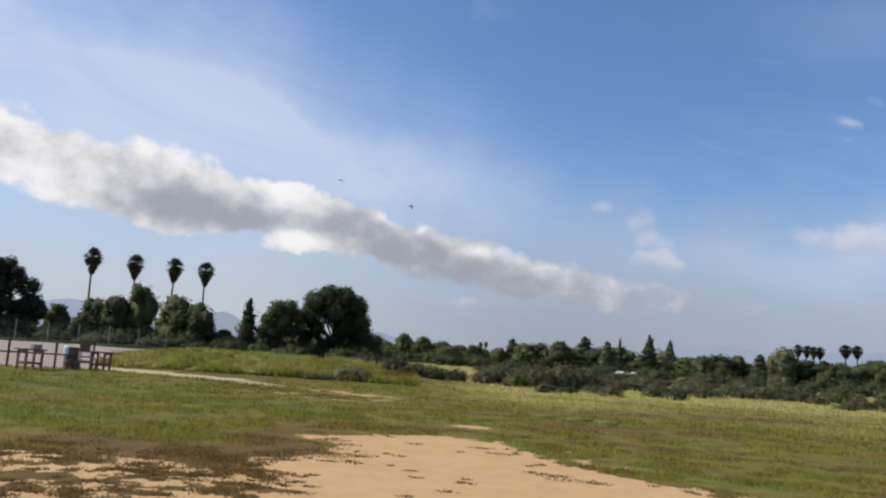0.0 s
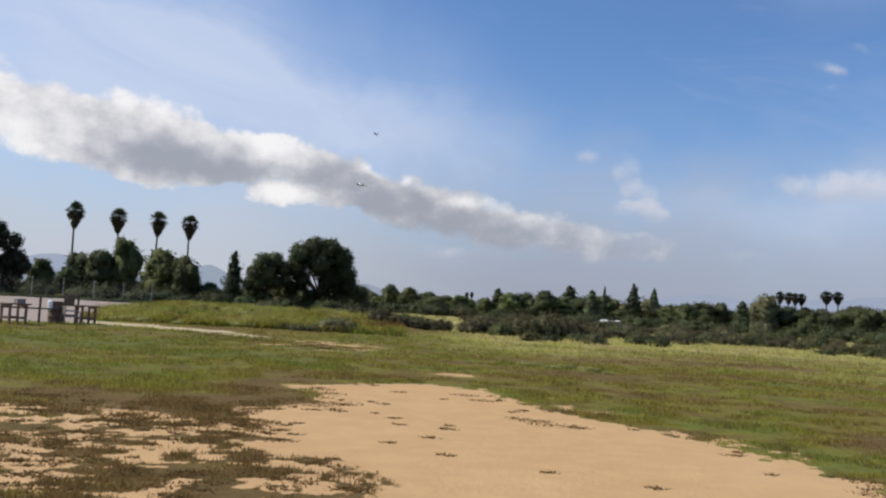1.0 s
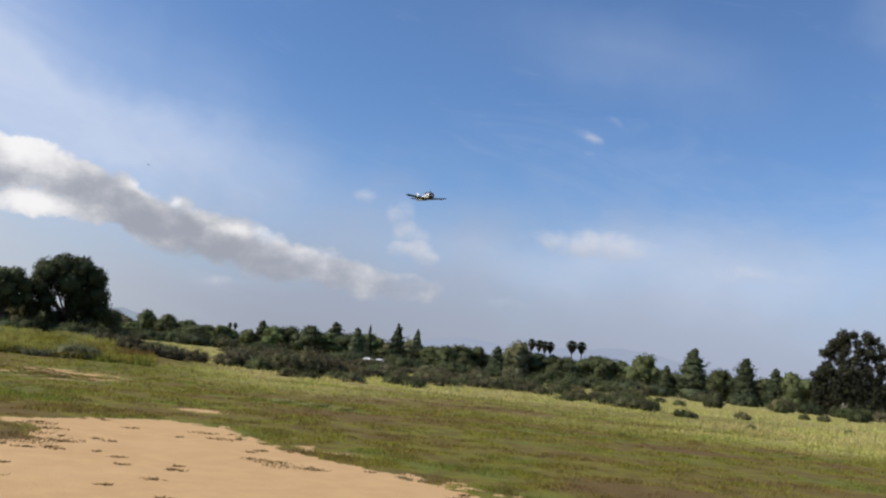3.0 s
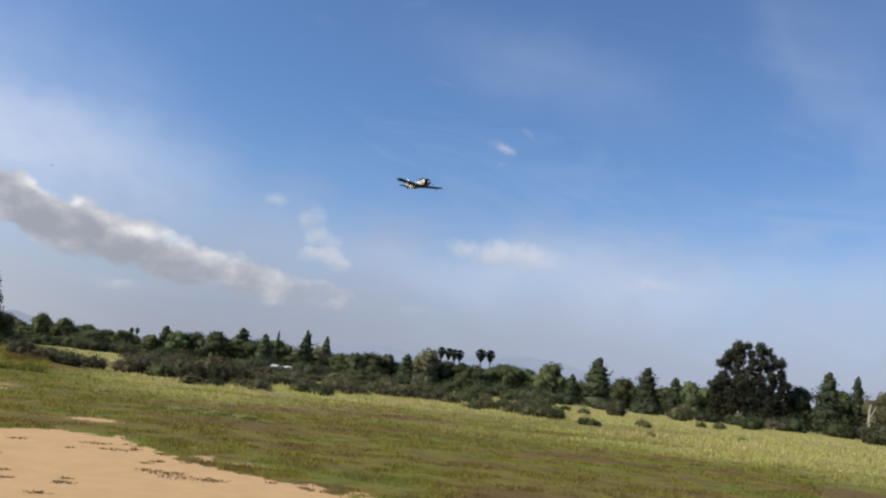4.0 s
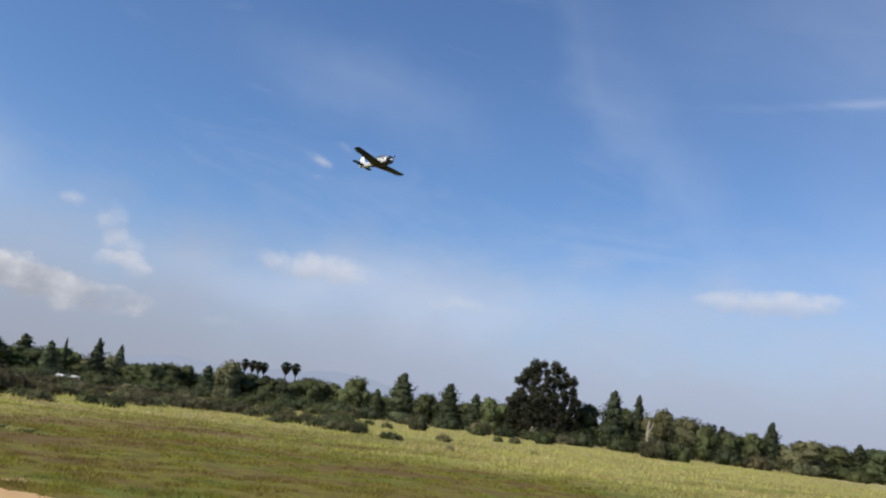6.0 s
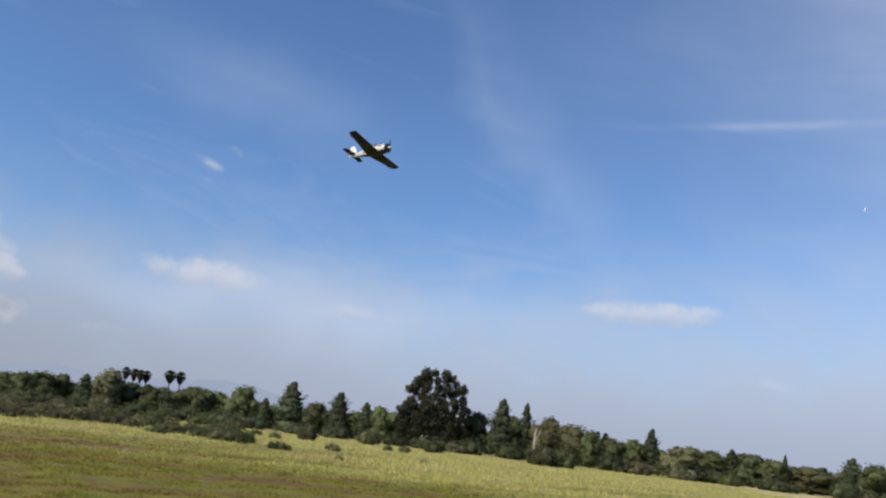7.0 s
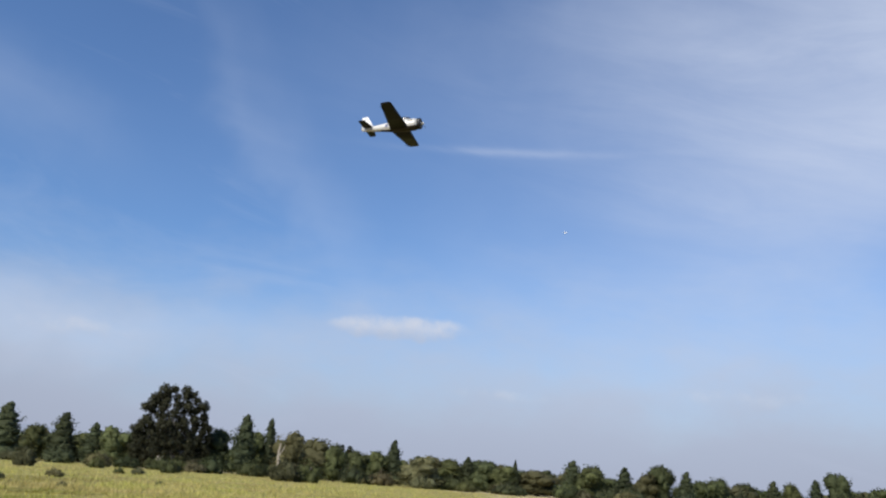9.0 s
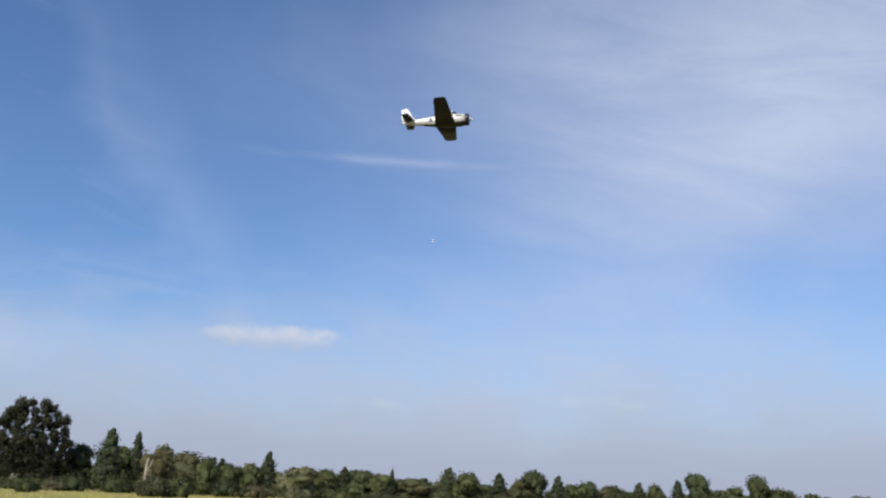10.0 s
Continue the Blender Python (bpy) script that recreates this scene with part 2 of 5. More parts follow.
LEAF = {
    "dark": material("leaf_dark", (0.112, 0.140, 0.063), 0.7, (0.076, 0.092, 0.047), 0.6, 9, 0.8, 0, sheer=0.42, island=0.28, per_object=0.3),
    "mid": material("leaf_mid", (0.128, 0.155, 0.063), 0.7, (0.086, 0.098, 0.046), 0.6, 9, 0.8, 0, sheer=0.42, island=0.28, per_object=0.35),
    "light": material("leaf_light", (0.139, 0.185, 0.069), 0.7, (0.089, 0.115, 0.049), 0.6, 9, 0.8, 0, sheer=0.42, island=0.28, per_object=0.3),
    "olive": material("leaf_olive", (0.178, 0.182, 0.091), 0.75, (0.112, 0.113, 0.061), 0.6, 9, 0.8, 0, sheer=0.42, island=0.28, per_object=0.35),
    "con": material("leaf_conifer", (0.100, 0.126, 0.066), 0.75, (0.070, 0.084, 0.047), 0.6, 9, 0.8, 0, sheer=0.42, island=0.28, per_object=0.35),
    "euc": material("leaf_eucalyptus", (0.082, 0.084, 0.048), 0.6, (0.055, 0.058, 0.035), 0.6, 9, 0.8, 0, sheer=0.42, island=0.28),
    "brush": material("leaf_brush", (0.167, 0.150, 0.086), 0.85, (0.105, 0.106, 0.058), 0.8, 9, 0.9, 0, sheer=0.42, island=0.28, per_object=0.3),
    "weed": material("leaf_weed", (0.413, 0.425, 0.150), 0.8, (0.300, 0.300, 0.106), 0.8, 9, 0.8, 0, sheer=0.42, island=0.28, per_object=0.3),
    "palm": material("leaf_palm", (0.072, 0.090, 0.036), 0.6, (0.048, 0.060, 0.026), 1.0, 9, 0.8, 0, sheer=0.42, island=0.28),
    "skirt": material("dead_frond", (0.15, 0.115, 0.065), 0.9, (0.09, 0.07, 0.04), 1.0, 9, 0.8, 0, sheer=0.42, island=0.28),
}
BARK = material("bark", (0.16, 0.125, 0.09), 0.9, (0.08, 0.062, 0.045), 3, 22, 0.9, 0.6, per_object=0.25)
PALE_BARK = material("pale_bark", (0.45, 0.40, 0.32), 0.85, (0.24, 0.20, 0.15), 2, 18, 0.8, 0.5)
WOOD = material("weathered_wood", (0.24, 0.145, 0.095), 0.85, (0.13, 0.082, 0.058), 5, 70, 0.9, 0.5)
DARK_WOOD = material("dark_post_wood", (0.10, 0.075, 0.055), 0.9, (0.055, 0.042, 0.032), 5, 70, 0.9, 0.5)
STEEL = material("galvanised_steel", (0.34, 0.33, 0.31), 0.6, (0.2, 0.19, 0.18), 4, 40, 0.7, 0.2, metal=0.4)
PALE_METAL = material("pale_metal", (0.24, 0.20, 0.17), 0.6, (0.15, 0.13, 0.11), 6, 60, 0.6, 0.1)
BARREL = material("barrel_paint", (0.19, 0.105, 0.075), 0.75, (0.11, 0.062, 0.045), 4, 30, 0.9, 0.3)
WHITE_WALL = material("white_wall", (0.74, 0.73, 0.70), 0.8, (0.6, 0.58, 0.54), 0.8, 10, 0.5, 0.2)
ROOF = material("grey_roof", (0.25, 0.22, 0.20), 0.9, (0.16, 0.14, 0.13), 0.8, 8, 0.7, 0.4)
DARK_GLASS = material("dark_glass", (0.03, 0.035, 0.045), 0.12, None, 2, 20, 0.2, 0)
SILVER = material("silver_paint", (0.68, 0.67, 0.62), 0.38, (0.56, 0.55, 0.50), 6, 60, 0.4, 0.05, metal=0.15)
WHITE_PAINT = material("white_paint", (0.86, 0.86, 0.85), 0.4, (0.76, 0.76, 0.76), 6, 60, 0.4, 0.05)
NAVY = material("dark_wing_paint", (0.008, 0.012, 0.026), 0.5, (0.006, 0.009, 0.018), 6, 60, 0.5, 0.05)
BELLY = material("dark_belly_paint", (0.030, 0.024, 0.019), 0.5, (0.020, 0.017, 0.014), 6, 60, 0.6, 0.05)
BLACK = material("black_paint", (0.018, 0.018, 0.02), 0.4, (0.012, 0.012, 0.014), 6, 60, 0.4, 0.05)
ROUNDEL = material("roundel_blue", (0.06, 0.08, 0.2), 0.45, None, 6, 60, 0.3, 0)


def meadow_colour(n):
    """Base colour of turf by its own zones, carried on the mesh as lush, tall and green strips."""
    coord = n.add("ShaderNodeTexCoord").outputs["Object"]

    def zone(name):
        node = n.add("ShaderNodeAttribute")
        node.attribute_name = name
        return node.outputs["Fac"]

    big, mid, small = n.noise(coord, 0.35, 4.0), n.noise(coord, 2.2, 4.0, 0.6), n.noise(coord, 14.0, 4.0, 0.65)
    lush = n.math("MULTIPLY_ADD", n.math("SUBTRACT", mid, 0.5), 1.5, zone("lush"))
    lush = n.math("MULTIPLY_ADD", n.math("SUBTRACT", big, 0.5), 1.6, lush)
    turf = n.mix(n.ramp01(lush, 0.05, 0.6), (0.160, 0.100, 0.038), (0.200, 0.158, 0.038))
    turf = n.mix(n.ramp01(lush, 0.45, 0.95), turf, (0.208, 0.192, 0.030))
    turf = n.mix(n.ramp01(lush, 0.95, 1.4), turf, (0.158, 0.182, 0.034))
    straw = n.mix(n.ramp01(big, 0.35, 0.65), (0.450, 0.392, 0.150), (0.365, 0.362, 0.095))
    straw = n.mix(n.ramp01(n.noise(coord, 0.12, 4.0), 0.44, 0.66, 0.0, 0.5), straw, (0.37, 0.275, 0.135))
    turf = n.mix(n.ramp01(n.math("MULTIPLY_ADD", n.math("SUBTRACT", mid, 0.5), 0.5, zone("tall")), 0.15, 0.85), turf, straw)
    # thatch and painted hummock shade: patches a step long, and finer mottling
    step = n.noise(coord, 1.5, 5.0, 0.7)
    soft = n.math("SUBTRACT", 1.0, n.math("MULTIPLY", zone("tall"), 0.7))
    turf = n.mix(n.math("MULTIPLY", n.ramp01(step, 0.45, 0.62, 0.0, 0.75), soft), turf, (0.116, 0.080, 0.027))
    turf = n.mix(n.math("MULTIPLY", n.ramp01(n.noise(coord, 3.6, 4.0, 0.6), 0.45, 0.68, 0.0, 0.5), soft), turf, (0.114, 0.082, 0.026))
    return coord, turf, big, mid, small, zone


def ground_material():
    mat = bpy.data.materials.new("field_ground")
    mat.use_nodes = True
    n = Nodes(mat.node_tree)
    coord, turf, big, mid, small, zone = meadow_colour(n)
    turf = n.mix(n.ramp01(small, 0.35, 0.70, 0.0, 0.65), turf, (0.095, 0.072, 0.026))
    sand = n.mix(n.ramp01(mid, 0.3, 0.7), (0.560, 0.355, 0.168), (0.505, 0.318, 0.150))
    sand = n.mix(n.ramp01(big, 0.45, 0.75, 0.0, 0.5), sand, (0.59, 0.395, 0.205))
    sand = n.mix(n.ramp01(n.noise(coord, 55.0, 3.0, 0.7), 0.58, 0.78, 0.0, 0.4), sand, (0.30, 0.17, 0.09))
    bare = n.math("MULTIPLY_ADD", n.math("SUBTRACT", n.noise(coord, 6.0, 6.0, 0.7), 0.5), 2.1, zone("bare"))
    col = n.mix(n.ramp01(bare, 0.43, 0.57), turf, sand)
    chalk = n.mix(n.ramp01(mid, 0.3, 0.7), (0.52, 0.43, 0.255), (0.43, 0.34, 0.20))
    col = n.mix(n.ramp01(n.math("MULTIPLY_ADD", n.math("SUBTRACT", mid, 0.5), 0.8, zone("chalk")), 0.35, 0.65), col, chalk)
    lot = n.mix(n.ramp01(mid, 0.3, 0.7), (0.37, 0.30, 0.245), (0.31, 0.25, 0.205))
    col = n.mix(n.ramp01(n.math("MULTIPLY_ADD", n.math("SUBTRACT", mid, 0.5), 0.6, zone("lot")), 0.35, 0.65), col, lot)
    shader = n.add("ShaderNodeBsdfPrincipled")
    n.put(shader.inputs["Base Color"], col)
    shader.inputs["Roughness"].default_value = 0.95
    shader.inputs["Specular IOR Level"].default_value = 0.1
    b = n.add("ShaderNodeBump")
    b.inputs["Strength"].default_value, b.inputs["Distance"].default_value = 0.35, 0.03
    n.put(b.inputs["Height"], small)
    n.put(shader.inputs["Normal"], b.outputs[0])
    out = n.add("ShaderNodeOutputMaterial")
    n.put(out.inputs[0], shader.outputs[0])
    return mat


def blade_material():
    mat = bpy.data.materials.new("grass_blades")
    mat.use_nodes = True
    n = Nodes(mat.node_tree)
    coord, turf, big, mid, small, zone = meadow_colour(n)
    rand = n.math("MULTIPLY_ADD", n.add("ShaderNodeNewGeometry").outputs["Random Per Island"], 0.7, 1.15)
    col = n.mix(1.0, turf, n.combine(rand, rand, rand), "MULTIPLY")
    shader = n.add("ShaderNodeBsdfDiffuse")
    n.put(shader.inputs[0], col)
    pale = n.add("ShaderNodeBsdfTranslucent")
    n.put(pale.inputs[0], col)
    both = n.add("ShaderNodeMixShader")
    both.inputs[0].default_value = 0.45
    n.put(both.inputs[1], shader.outputs[0])
    n.put(both.inputs[2], pale.outputs[0])
    out = n.add("ShaderNodeOutputMaterial")
    n.put(out.inputs[0], both.outputs[0])
    return mat


def glowing_hill_material(name, colour, second):
    """Glowing far ridges: kilometres of bright haze are put into the colour."""
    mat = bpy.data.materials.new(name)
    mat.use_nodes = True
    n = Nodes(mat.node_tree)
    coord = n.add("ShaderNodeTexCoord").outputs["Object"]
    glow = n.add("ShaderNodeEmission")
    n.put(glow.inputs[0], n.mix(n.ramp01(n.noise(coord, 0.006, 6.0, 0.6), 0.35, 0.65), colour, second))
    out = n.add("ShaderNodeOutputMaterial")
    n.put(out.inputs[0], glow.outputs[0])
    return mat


# ---------------------------------------------------------------- mesh helpers
def part(name, data, mat, parent=None, label=""):
    """One mesh object from a bmesh or a (verts, faces) pair, under a thing."""
    mesh = bpy.data.meshes.new(name)
    if isinstance(data, bmesh.types.BMesh):
        data.to_mesh(mesh)
        data.free()
    else:
        mesh.from_pydata(data[0], [], data[1])
        if len(data) > 2:
            mesh.polygons.foreach_set("use_smooth", [True] * len(mesh.polygons))
            mesh.normals_split_custom_set_from_vertices(data[2])
    for m in mat if isinstance(mat, (list, tuple)) else (mat,):
        mesh.materials.append(m)
    ob = new(name, mesh)
    if parent:
        ob.parent = parent
    if label:
        ob["label"] = label
    return ob


def thing(name, label, category, group="", kind="", at=None):
    ob = new(name)
    ob.empty_display_size = 0.1
    tagged(ob, label, category, group, kind)
    if at is not None:
        ob.matrix_basis = at
    return ob


def smooth(ob):
    for p in ob.data.polygons:
        p.use_smooth = True
    return ob


def bear(az, d, z=0.0):
    """A place by compass bearing and distance."""
    return Vector((d * math.sin(radians(az)), d * math.cos(radians(az)), z))


def box(bm, centre, size, turn=None, bevel=0.0):
    made = bmesh.ops.create_cube(bm, size=1.0)["verts"]
    bmesh.ops.scale(bm, vec=size, verts=made)
    if bevel:
        edges = list({e for v in made for e in v.link_edges})
        made = [v for v in bmesh.ops.bevel(bm, geom=edges, offset=bevel, segments=1, affect="EDGES")["verts"]]
    if turn is not None:
        bmesh.ops.rotate(bm, verts=made, matrix=turn, cent=(0, 0, 0))
    bmesh.ops.translate(bm, verts=made, vec=centre)
    return made


def tube(points, radii, sides=7, closed=True):
    """Verts and faces of a tapered tube along points."""
    verts, faces = [], []
    pts = [Vector(p) for p in points]
    for i, p in enumerate(pts):
        way = (pts[min(i + 1, len(pts) - 1)] - pts[max(i - 1, 0)]).normalized()
        a = way.cross(Vector((0.31, 0.95, 0.05))).normalized()
        b = way.cross(a)
        for k in range(sides):
            t = 2 * math.pi * k / sides
            verts.append(tuple(p + (a * math.cos(t) + b * math.sin(t)) * radii[i]))
    for i in range(len(pts) - 1):
        for k in range(sides):
            k2 = (k + 1) % sides
            faces.append((i * sides + k, i * sides + k2, (i + 1) * sides + k2, (i + 1) * sides + k))
    if closed:
        faces.append(tuple(range(sides))[::-1])
        faces.append(tuple((len(pts) - 1) * sides + k for k in range(sides)))
    return verts, faces


def joined(pieces):
    verts, faces = [], []
    for v, f in pieces:
        o = len(verts)
        verts += v
        faces += [tuple(i + o for i in q) for q in f]
    return verts, faces


# ---------------------------------------------------------------- ground
def lattice(x, y, seed):
    xi, yi = np.floor(x).astype(np.int64), np.floor(y).astype(np.int64)
    fx, fy = x - xi, y - yi
    fx, fy = fx * fx * (3 - 2 * fx), fy * fy * (3 - 2 * fy)

    def h(a, b):
        k = (a * 374761393 + b * 668265263 + seed * 974634777) & 0xFFFFFFFF
        k = ((k ^ (k >> 13)) * 1274126177) & 0xFFFFFFFF
        return ((k ^ (k >> 16)) & 0xFFFF) / 65535.0

    return (h(xi, yi) * (1 - fx) + h(xi + 1, yi) * fx) * (1 - fy) + (h(xi, yi + 1) * (1 - fx) + h(xi + 1, yi + 1) * fx) * fy


def fbm(x, y, size, seed, octaves=4):
    total, amp, norm = 0.0, 1.0, 0.0
    for o in range(octaves):
        total = total + amp * lattice(x / size * 2 ** o + 17.3 * o, y / size * 2 ** o - 9.1 * o, seed + o)
        norm, amp = norm + amp, amp * 0.55
    return total / norm


def step01(v, low, high):
    t = np.clip((v - low) / (high - low), 0, 1)
    return t * t * (3 - 2 * t)


def inside(x, y, corners):
    """Signed distance to a polygon, positive inside."""
    best, odd = np.full(x.shape, 1e9), np.zeros(x.shape, bool)
    for (ax, ay), (bx, by) in zip(corners, corners[1:] + corners[:1]):
        ex, ey = bx - ax, by - ay
        t = np.clip(((x - ax) * ex + (y - ay) * ey) / (ex * ex + ey * ey), 0, 1)
        best = np.minimum(best, np.hypot(x - ax - t * ex, y - ay - t * ey))
        cross = ((ay > y) != (by > y)) & (x < (bx - ax) * (y - ay) / (by - ay + 1e-9) + ax)
        odd ^= cross
    return np.where(odd, best, -best)


def along(x, y, line):
    best = np.full(x.shape, 1e9)
    for (ax, ay), (bx, by) in zip(line, line[1:]):
        ex, ey = bx - ax, by - ay
        t = np.clip(((x - ax) * ex + (y - ay) * ey) / (ex * ex + ey * ey), 0, 1)
        best = np.minimum(best, np.hypot(x - ax - t * ex, y - ay - t * ey))
    return best


PITCH = [(-2.1, 15.8), (-1.1, 16.7), (0.3, 17.2), (1.4, 16.7), (1.9, 14.9), (2.9, 13.1), (3.9, 11.9), (4.4, 10.2), (5.0, 8.6), (5.2, 5.0), (4.0, 1.0),
         (0.8, 1.0), (0.0, 5.5), (-0.5, 7.2), (-0.95, 8.4), (-1.4, 9.4), (-2.4, 12.2), (-1.5, 12.8), (-1.3, 13.6)]
TRACK = [(-16.0, 37.5), (-13.0, 37.6), (-10.7, 36.4), (-8.7, 35.4), (-6.0, 33.0), (-4.2, 31.3), (-2.6, 28.6)]
LOT = [(-14.5, 38.5), (-17.0, 45.0), (-23.0, 64.0), (-30.0, 92.0), (-34.0, 108.0), (-120.0, 140.0), (-160.0, 40.0), (-60.0, 33.0), (-15.5, 34.8)]


def zones(x, y):
    n1, n2, n3 = fbm(x, y, 2.5, 3), fbm(x, y, 0.9, 11), fbm(x, y, 9.0, 21)
    d, az = np.hypot(x, y), np.degrees(np.arctan2(x, y))
    pitch = inside(x, y, PITCH)
    bare = step01(pitch + (n2 - 0.5) * 1.0 + (n1 - 0.5) * 0.7 + (fbm(x, y, 0.35, 43, 3) - 0.5) * 0.7, -0.25, 0.25)
    # worn turf beside the pitch
    worn = step01(-x, 0.1, 0.9) * step01(y, 2.0, 4.5) * step01(x + 9.0, 0.0, 2.5) * step01(12.2 - y + (n1 - 0.5) * 2.0, 0.0, 1.8)
    tufts = 0.5 + (fbm(x * 0.75, y, 0.24, 47, 3) - 0.5) * 1.7 + (n1 - 0.5) * 0.35 + 0.16 * np.exp(-((pitch + 0.8) / 0.6) ** 2)
    bare = np.maximum(bare, worn * step01(0.54 - tufts, -0.10, 0.10) * 0.95)
    rim = step01(pitch, -1.6, -0.2) * step01(x - 0.22 * (17 - y), 0.5, 2.2)
    bare = np.maximum(bare, rim * step01(n2, 0.50, 0.72) * 0.8)
    chalk = step01(1.5 - 0.10 * np.clip(x + 12, 0, 12) + (n1 - 0.5) * 1.6 + (n2 - 0.5) * 1.2 - along(x, y, TRACK), -0.3, 0.5)
    chalk = chalk * (1 - step01(x, -9.0, -4.0) * step01(n2, 0.36, 0.56))
    spill = np.exp(-(((x + 3.4) / 2.4) ** 2 + ((y - 29.5) / 3.0) ** 2))
    bare = np.maximum(bare, spill * step01(n2, 0.42, 0.6))
    bare = np.maximum(bare, 0.9 * np.exp(-(((x - 0.9) / 0.7) ** 2 + ((y - 20.3) / 0.55) ** 2)))
    strips = step01(fbm(x * 0.35, y, 16.0, 51, 3), 0.58, 0.68) * step01(d, 80, 105) * step01(az, 8, 15)
    chalk = np.maximum(chalk, strips * 0.62)
    lot = step01(inside(x, y, LOT) + (n3 - 0.5) * 3, -0.8, 0.8)
    # greenness of the turf
    lush = 0.84 + (n3 - 0.5) * 1.7 + (n1 - 0.5) * 1.6 + (fbm(x * 0.5, y * 1.4, 2.4, 63) - 0.5) * 1.9
    lush += 0.35 * step01(-x, -1.0, 4.0) * step01(y, 12, 14.5) * (1 - step01(y, 33, 40))
    lush -= 0.55 * np.exp(-((pitch + 1.3) / 1.2) ** 2) * step01(y, 11.5, 14) * (1 - step01(x, 2.0, 4.0))
    lush -= 1.2 * worn + 0.6 * np.exp(-((pitch + 0.6) / 0.7) ** 2) * (1 - step01(x, -0.5, 2.0))
    lush += 0.35 * np.exp(-((pitch + 1.1) / 0.8) ** 2) * step01(x, 2.5, 4.5)
    lush += 0.10 * np.exp(-(((x - 8.0) / 4.0) ** 2 + ((y - 15.0) / 3.0) ** 2))
    lush -= 0.30 * step01(fbm(x * 0.45, y, 2.6, 113, 3), 0.54, 0.68) * (1 - step01(d, 30, 40))
    lush += 0.9 * np.exp(-(((x - 3.8) / 2.4) ** 2 + ((y - 25.2) / 1.5) ** 2)) + 0.6 * np.exp(-(((x - 9.6) / 2.8) ** 2 + ((y - 23.2) / 1.1) ** 2))
    green_strip = np.exp(-(((x - 3.8) / 2.6) ** 2 + ((y - 25.2) / 1.7) ** 2)) + np.exp(-(((x - 9.6) / 3.0) ** 2 + ((y - 23.2) / 1.3) ** 2))
    lush += 0.22 * step01(az, 12, 26) * step01(d, 11, 16)
    lush += 0.45 * step01(az, -22, -18) * (1 - step01(az, -6, -1)) * step01(d, 40, 45)
    tall = step01(d + (n3 - 0.5) * 12 + (n1 - 0.5) * 4, 16, 48) * step01(az, -6, 8)
    tall = np.maximum(tall, step01(d, 55, 95) * step01(az, -10, 0))
    bank = step01(d, 41, 45) * (1 - step01(d, 64, 72)) * step01(az, -22, -20) * (1 - step01(az, -4, 0))
    tall = np.maximum(tall, bank * (0.30 + 0.9 * (n1 - 0.35)))
    tall = tall * np.clip(1 - 1.1 * green_strip, 0, 1)
    u, v = x * 0.94 - y * 0.34, x * 0.34 + y * 0.94
    ruts = step01(fbm(u * 0.08, v, 1.5, 91, 3), 0.56, 0.64) * step01(d, 15, 22) * (1 - step01(d, 70, 110)) * step01(az, -6, 4)
    lush = lush - 0.45 * ruts
    tall = tall * (1 - 0.35 * ruts)
    tall = tall * (1 - 0.45 * step01(fbm(x * 0.4, y, 7.0, 77), 0.52, 0.68) * (1 - step01(d, 60, 90)))
    return bare, np.clip(lush, 0, 1.4), tall, lot, chalk


def height(x, y):
    d, az = np.hypot(x, y), np.degrees(np.arctan2(x, y))
    h = (fbm(x, y, 6.0, 5) - 0.5) * 0.12 * step01(d, 8, 25) + (fbm(x, y, 0.8, 9) - 0.5) * 0.03
    h += 0.65 * np.exp(-((d - 58) / 9.0) ** 2) * step01(az, -21, -15) * (1 - step01(az, -4, 3))
    return h * (1 - 0.6 * step01(d, 150, 400))


def set_zones(mesh, x, y):
    for name, values in zip(("bare", "lush", "tall", "lot", "chalk"), zones(x, y)):
        mesh.attributes.new(name, "FLOAT", "POINT").data.foreach_set("value", np.asarray(values, np.float32))


def build_ground():
    azs = np.radians(np.concatenate([np.arange(-44, 108, 0.34), np.arange(112, 312, 4.0)]))
    rad = [0.6]
    while rad[-1] < 4700:
        r = rad[-1]
        rad.append(r * (1.25 if r < 4 else 1.011 if r < 60 else 1.03 if r < 200 else 1.12))
    rad = np.array(rad)
    x, y = (rad[:, None] * np.sin(azs)[None]).ravel(), (rad[:, None] * np.cos(azs)[None]).ravel()
    x, y = np.append(x, 0.0), np.append(y, 0.0)
    verts = np.stack([x, y, height(x, y)], 1)
    n, m = len(azs), len(rad)
    i, k = np.meshgrid(np.arange(m - 1), np.arange(n), indexing="ij")
    k2 = (k + 1) % n
    quads = np.stack([i * n + k, (i + 1) * n + k, (i + 1) * n + k2, i * n + k2], -1).reshape(-1, 4)
    faces = [tuple(q) for q in quads.tolist()] + [(len(x) - 1, a, (a + 1) % n) for a in range(n)]
    ob = part("ground", (verts.tolist(), faces), ground_material())
    set_zones(ob.data, x, y)
    smooth(ob)
    return tagged(ob, "mown grass field with a bare sandy patch and dry straw-coloured meadow", "ground", kind="structure")


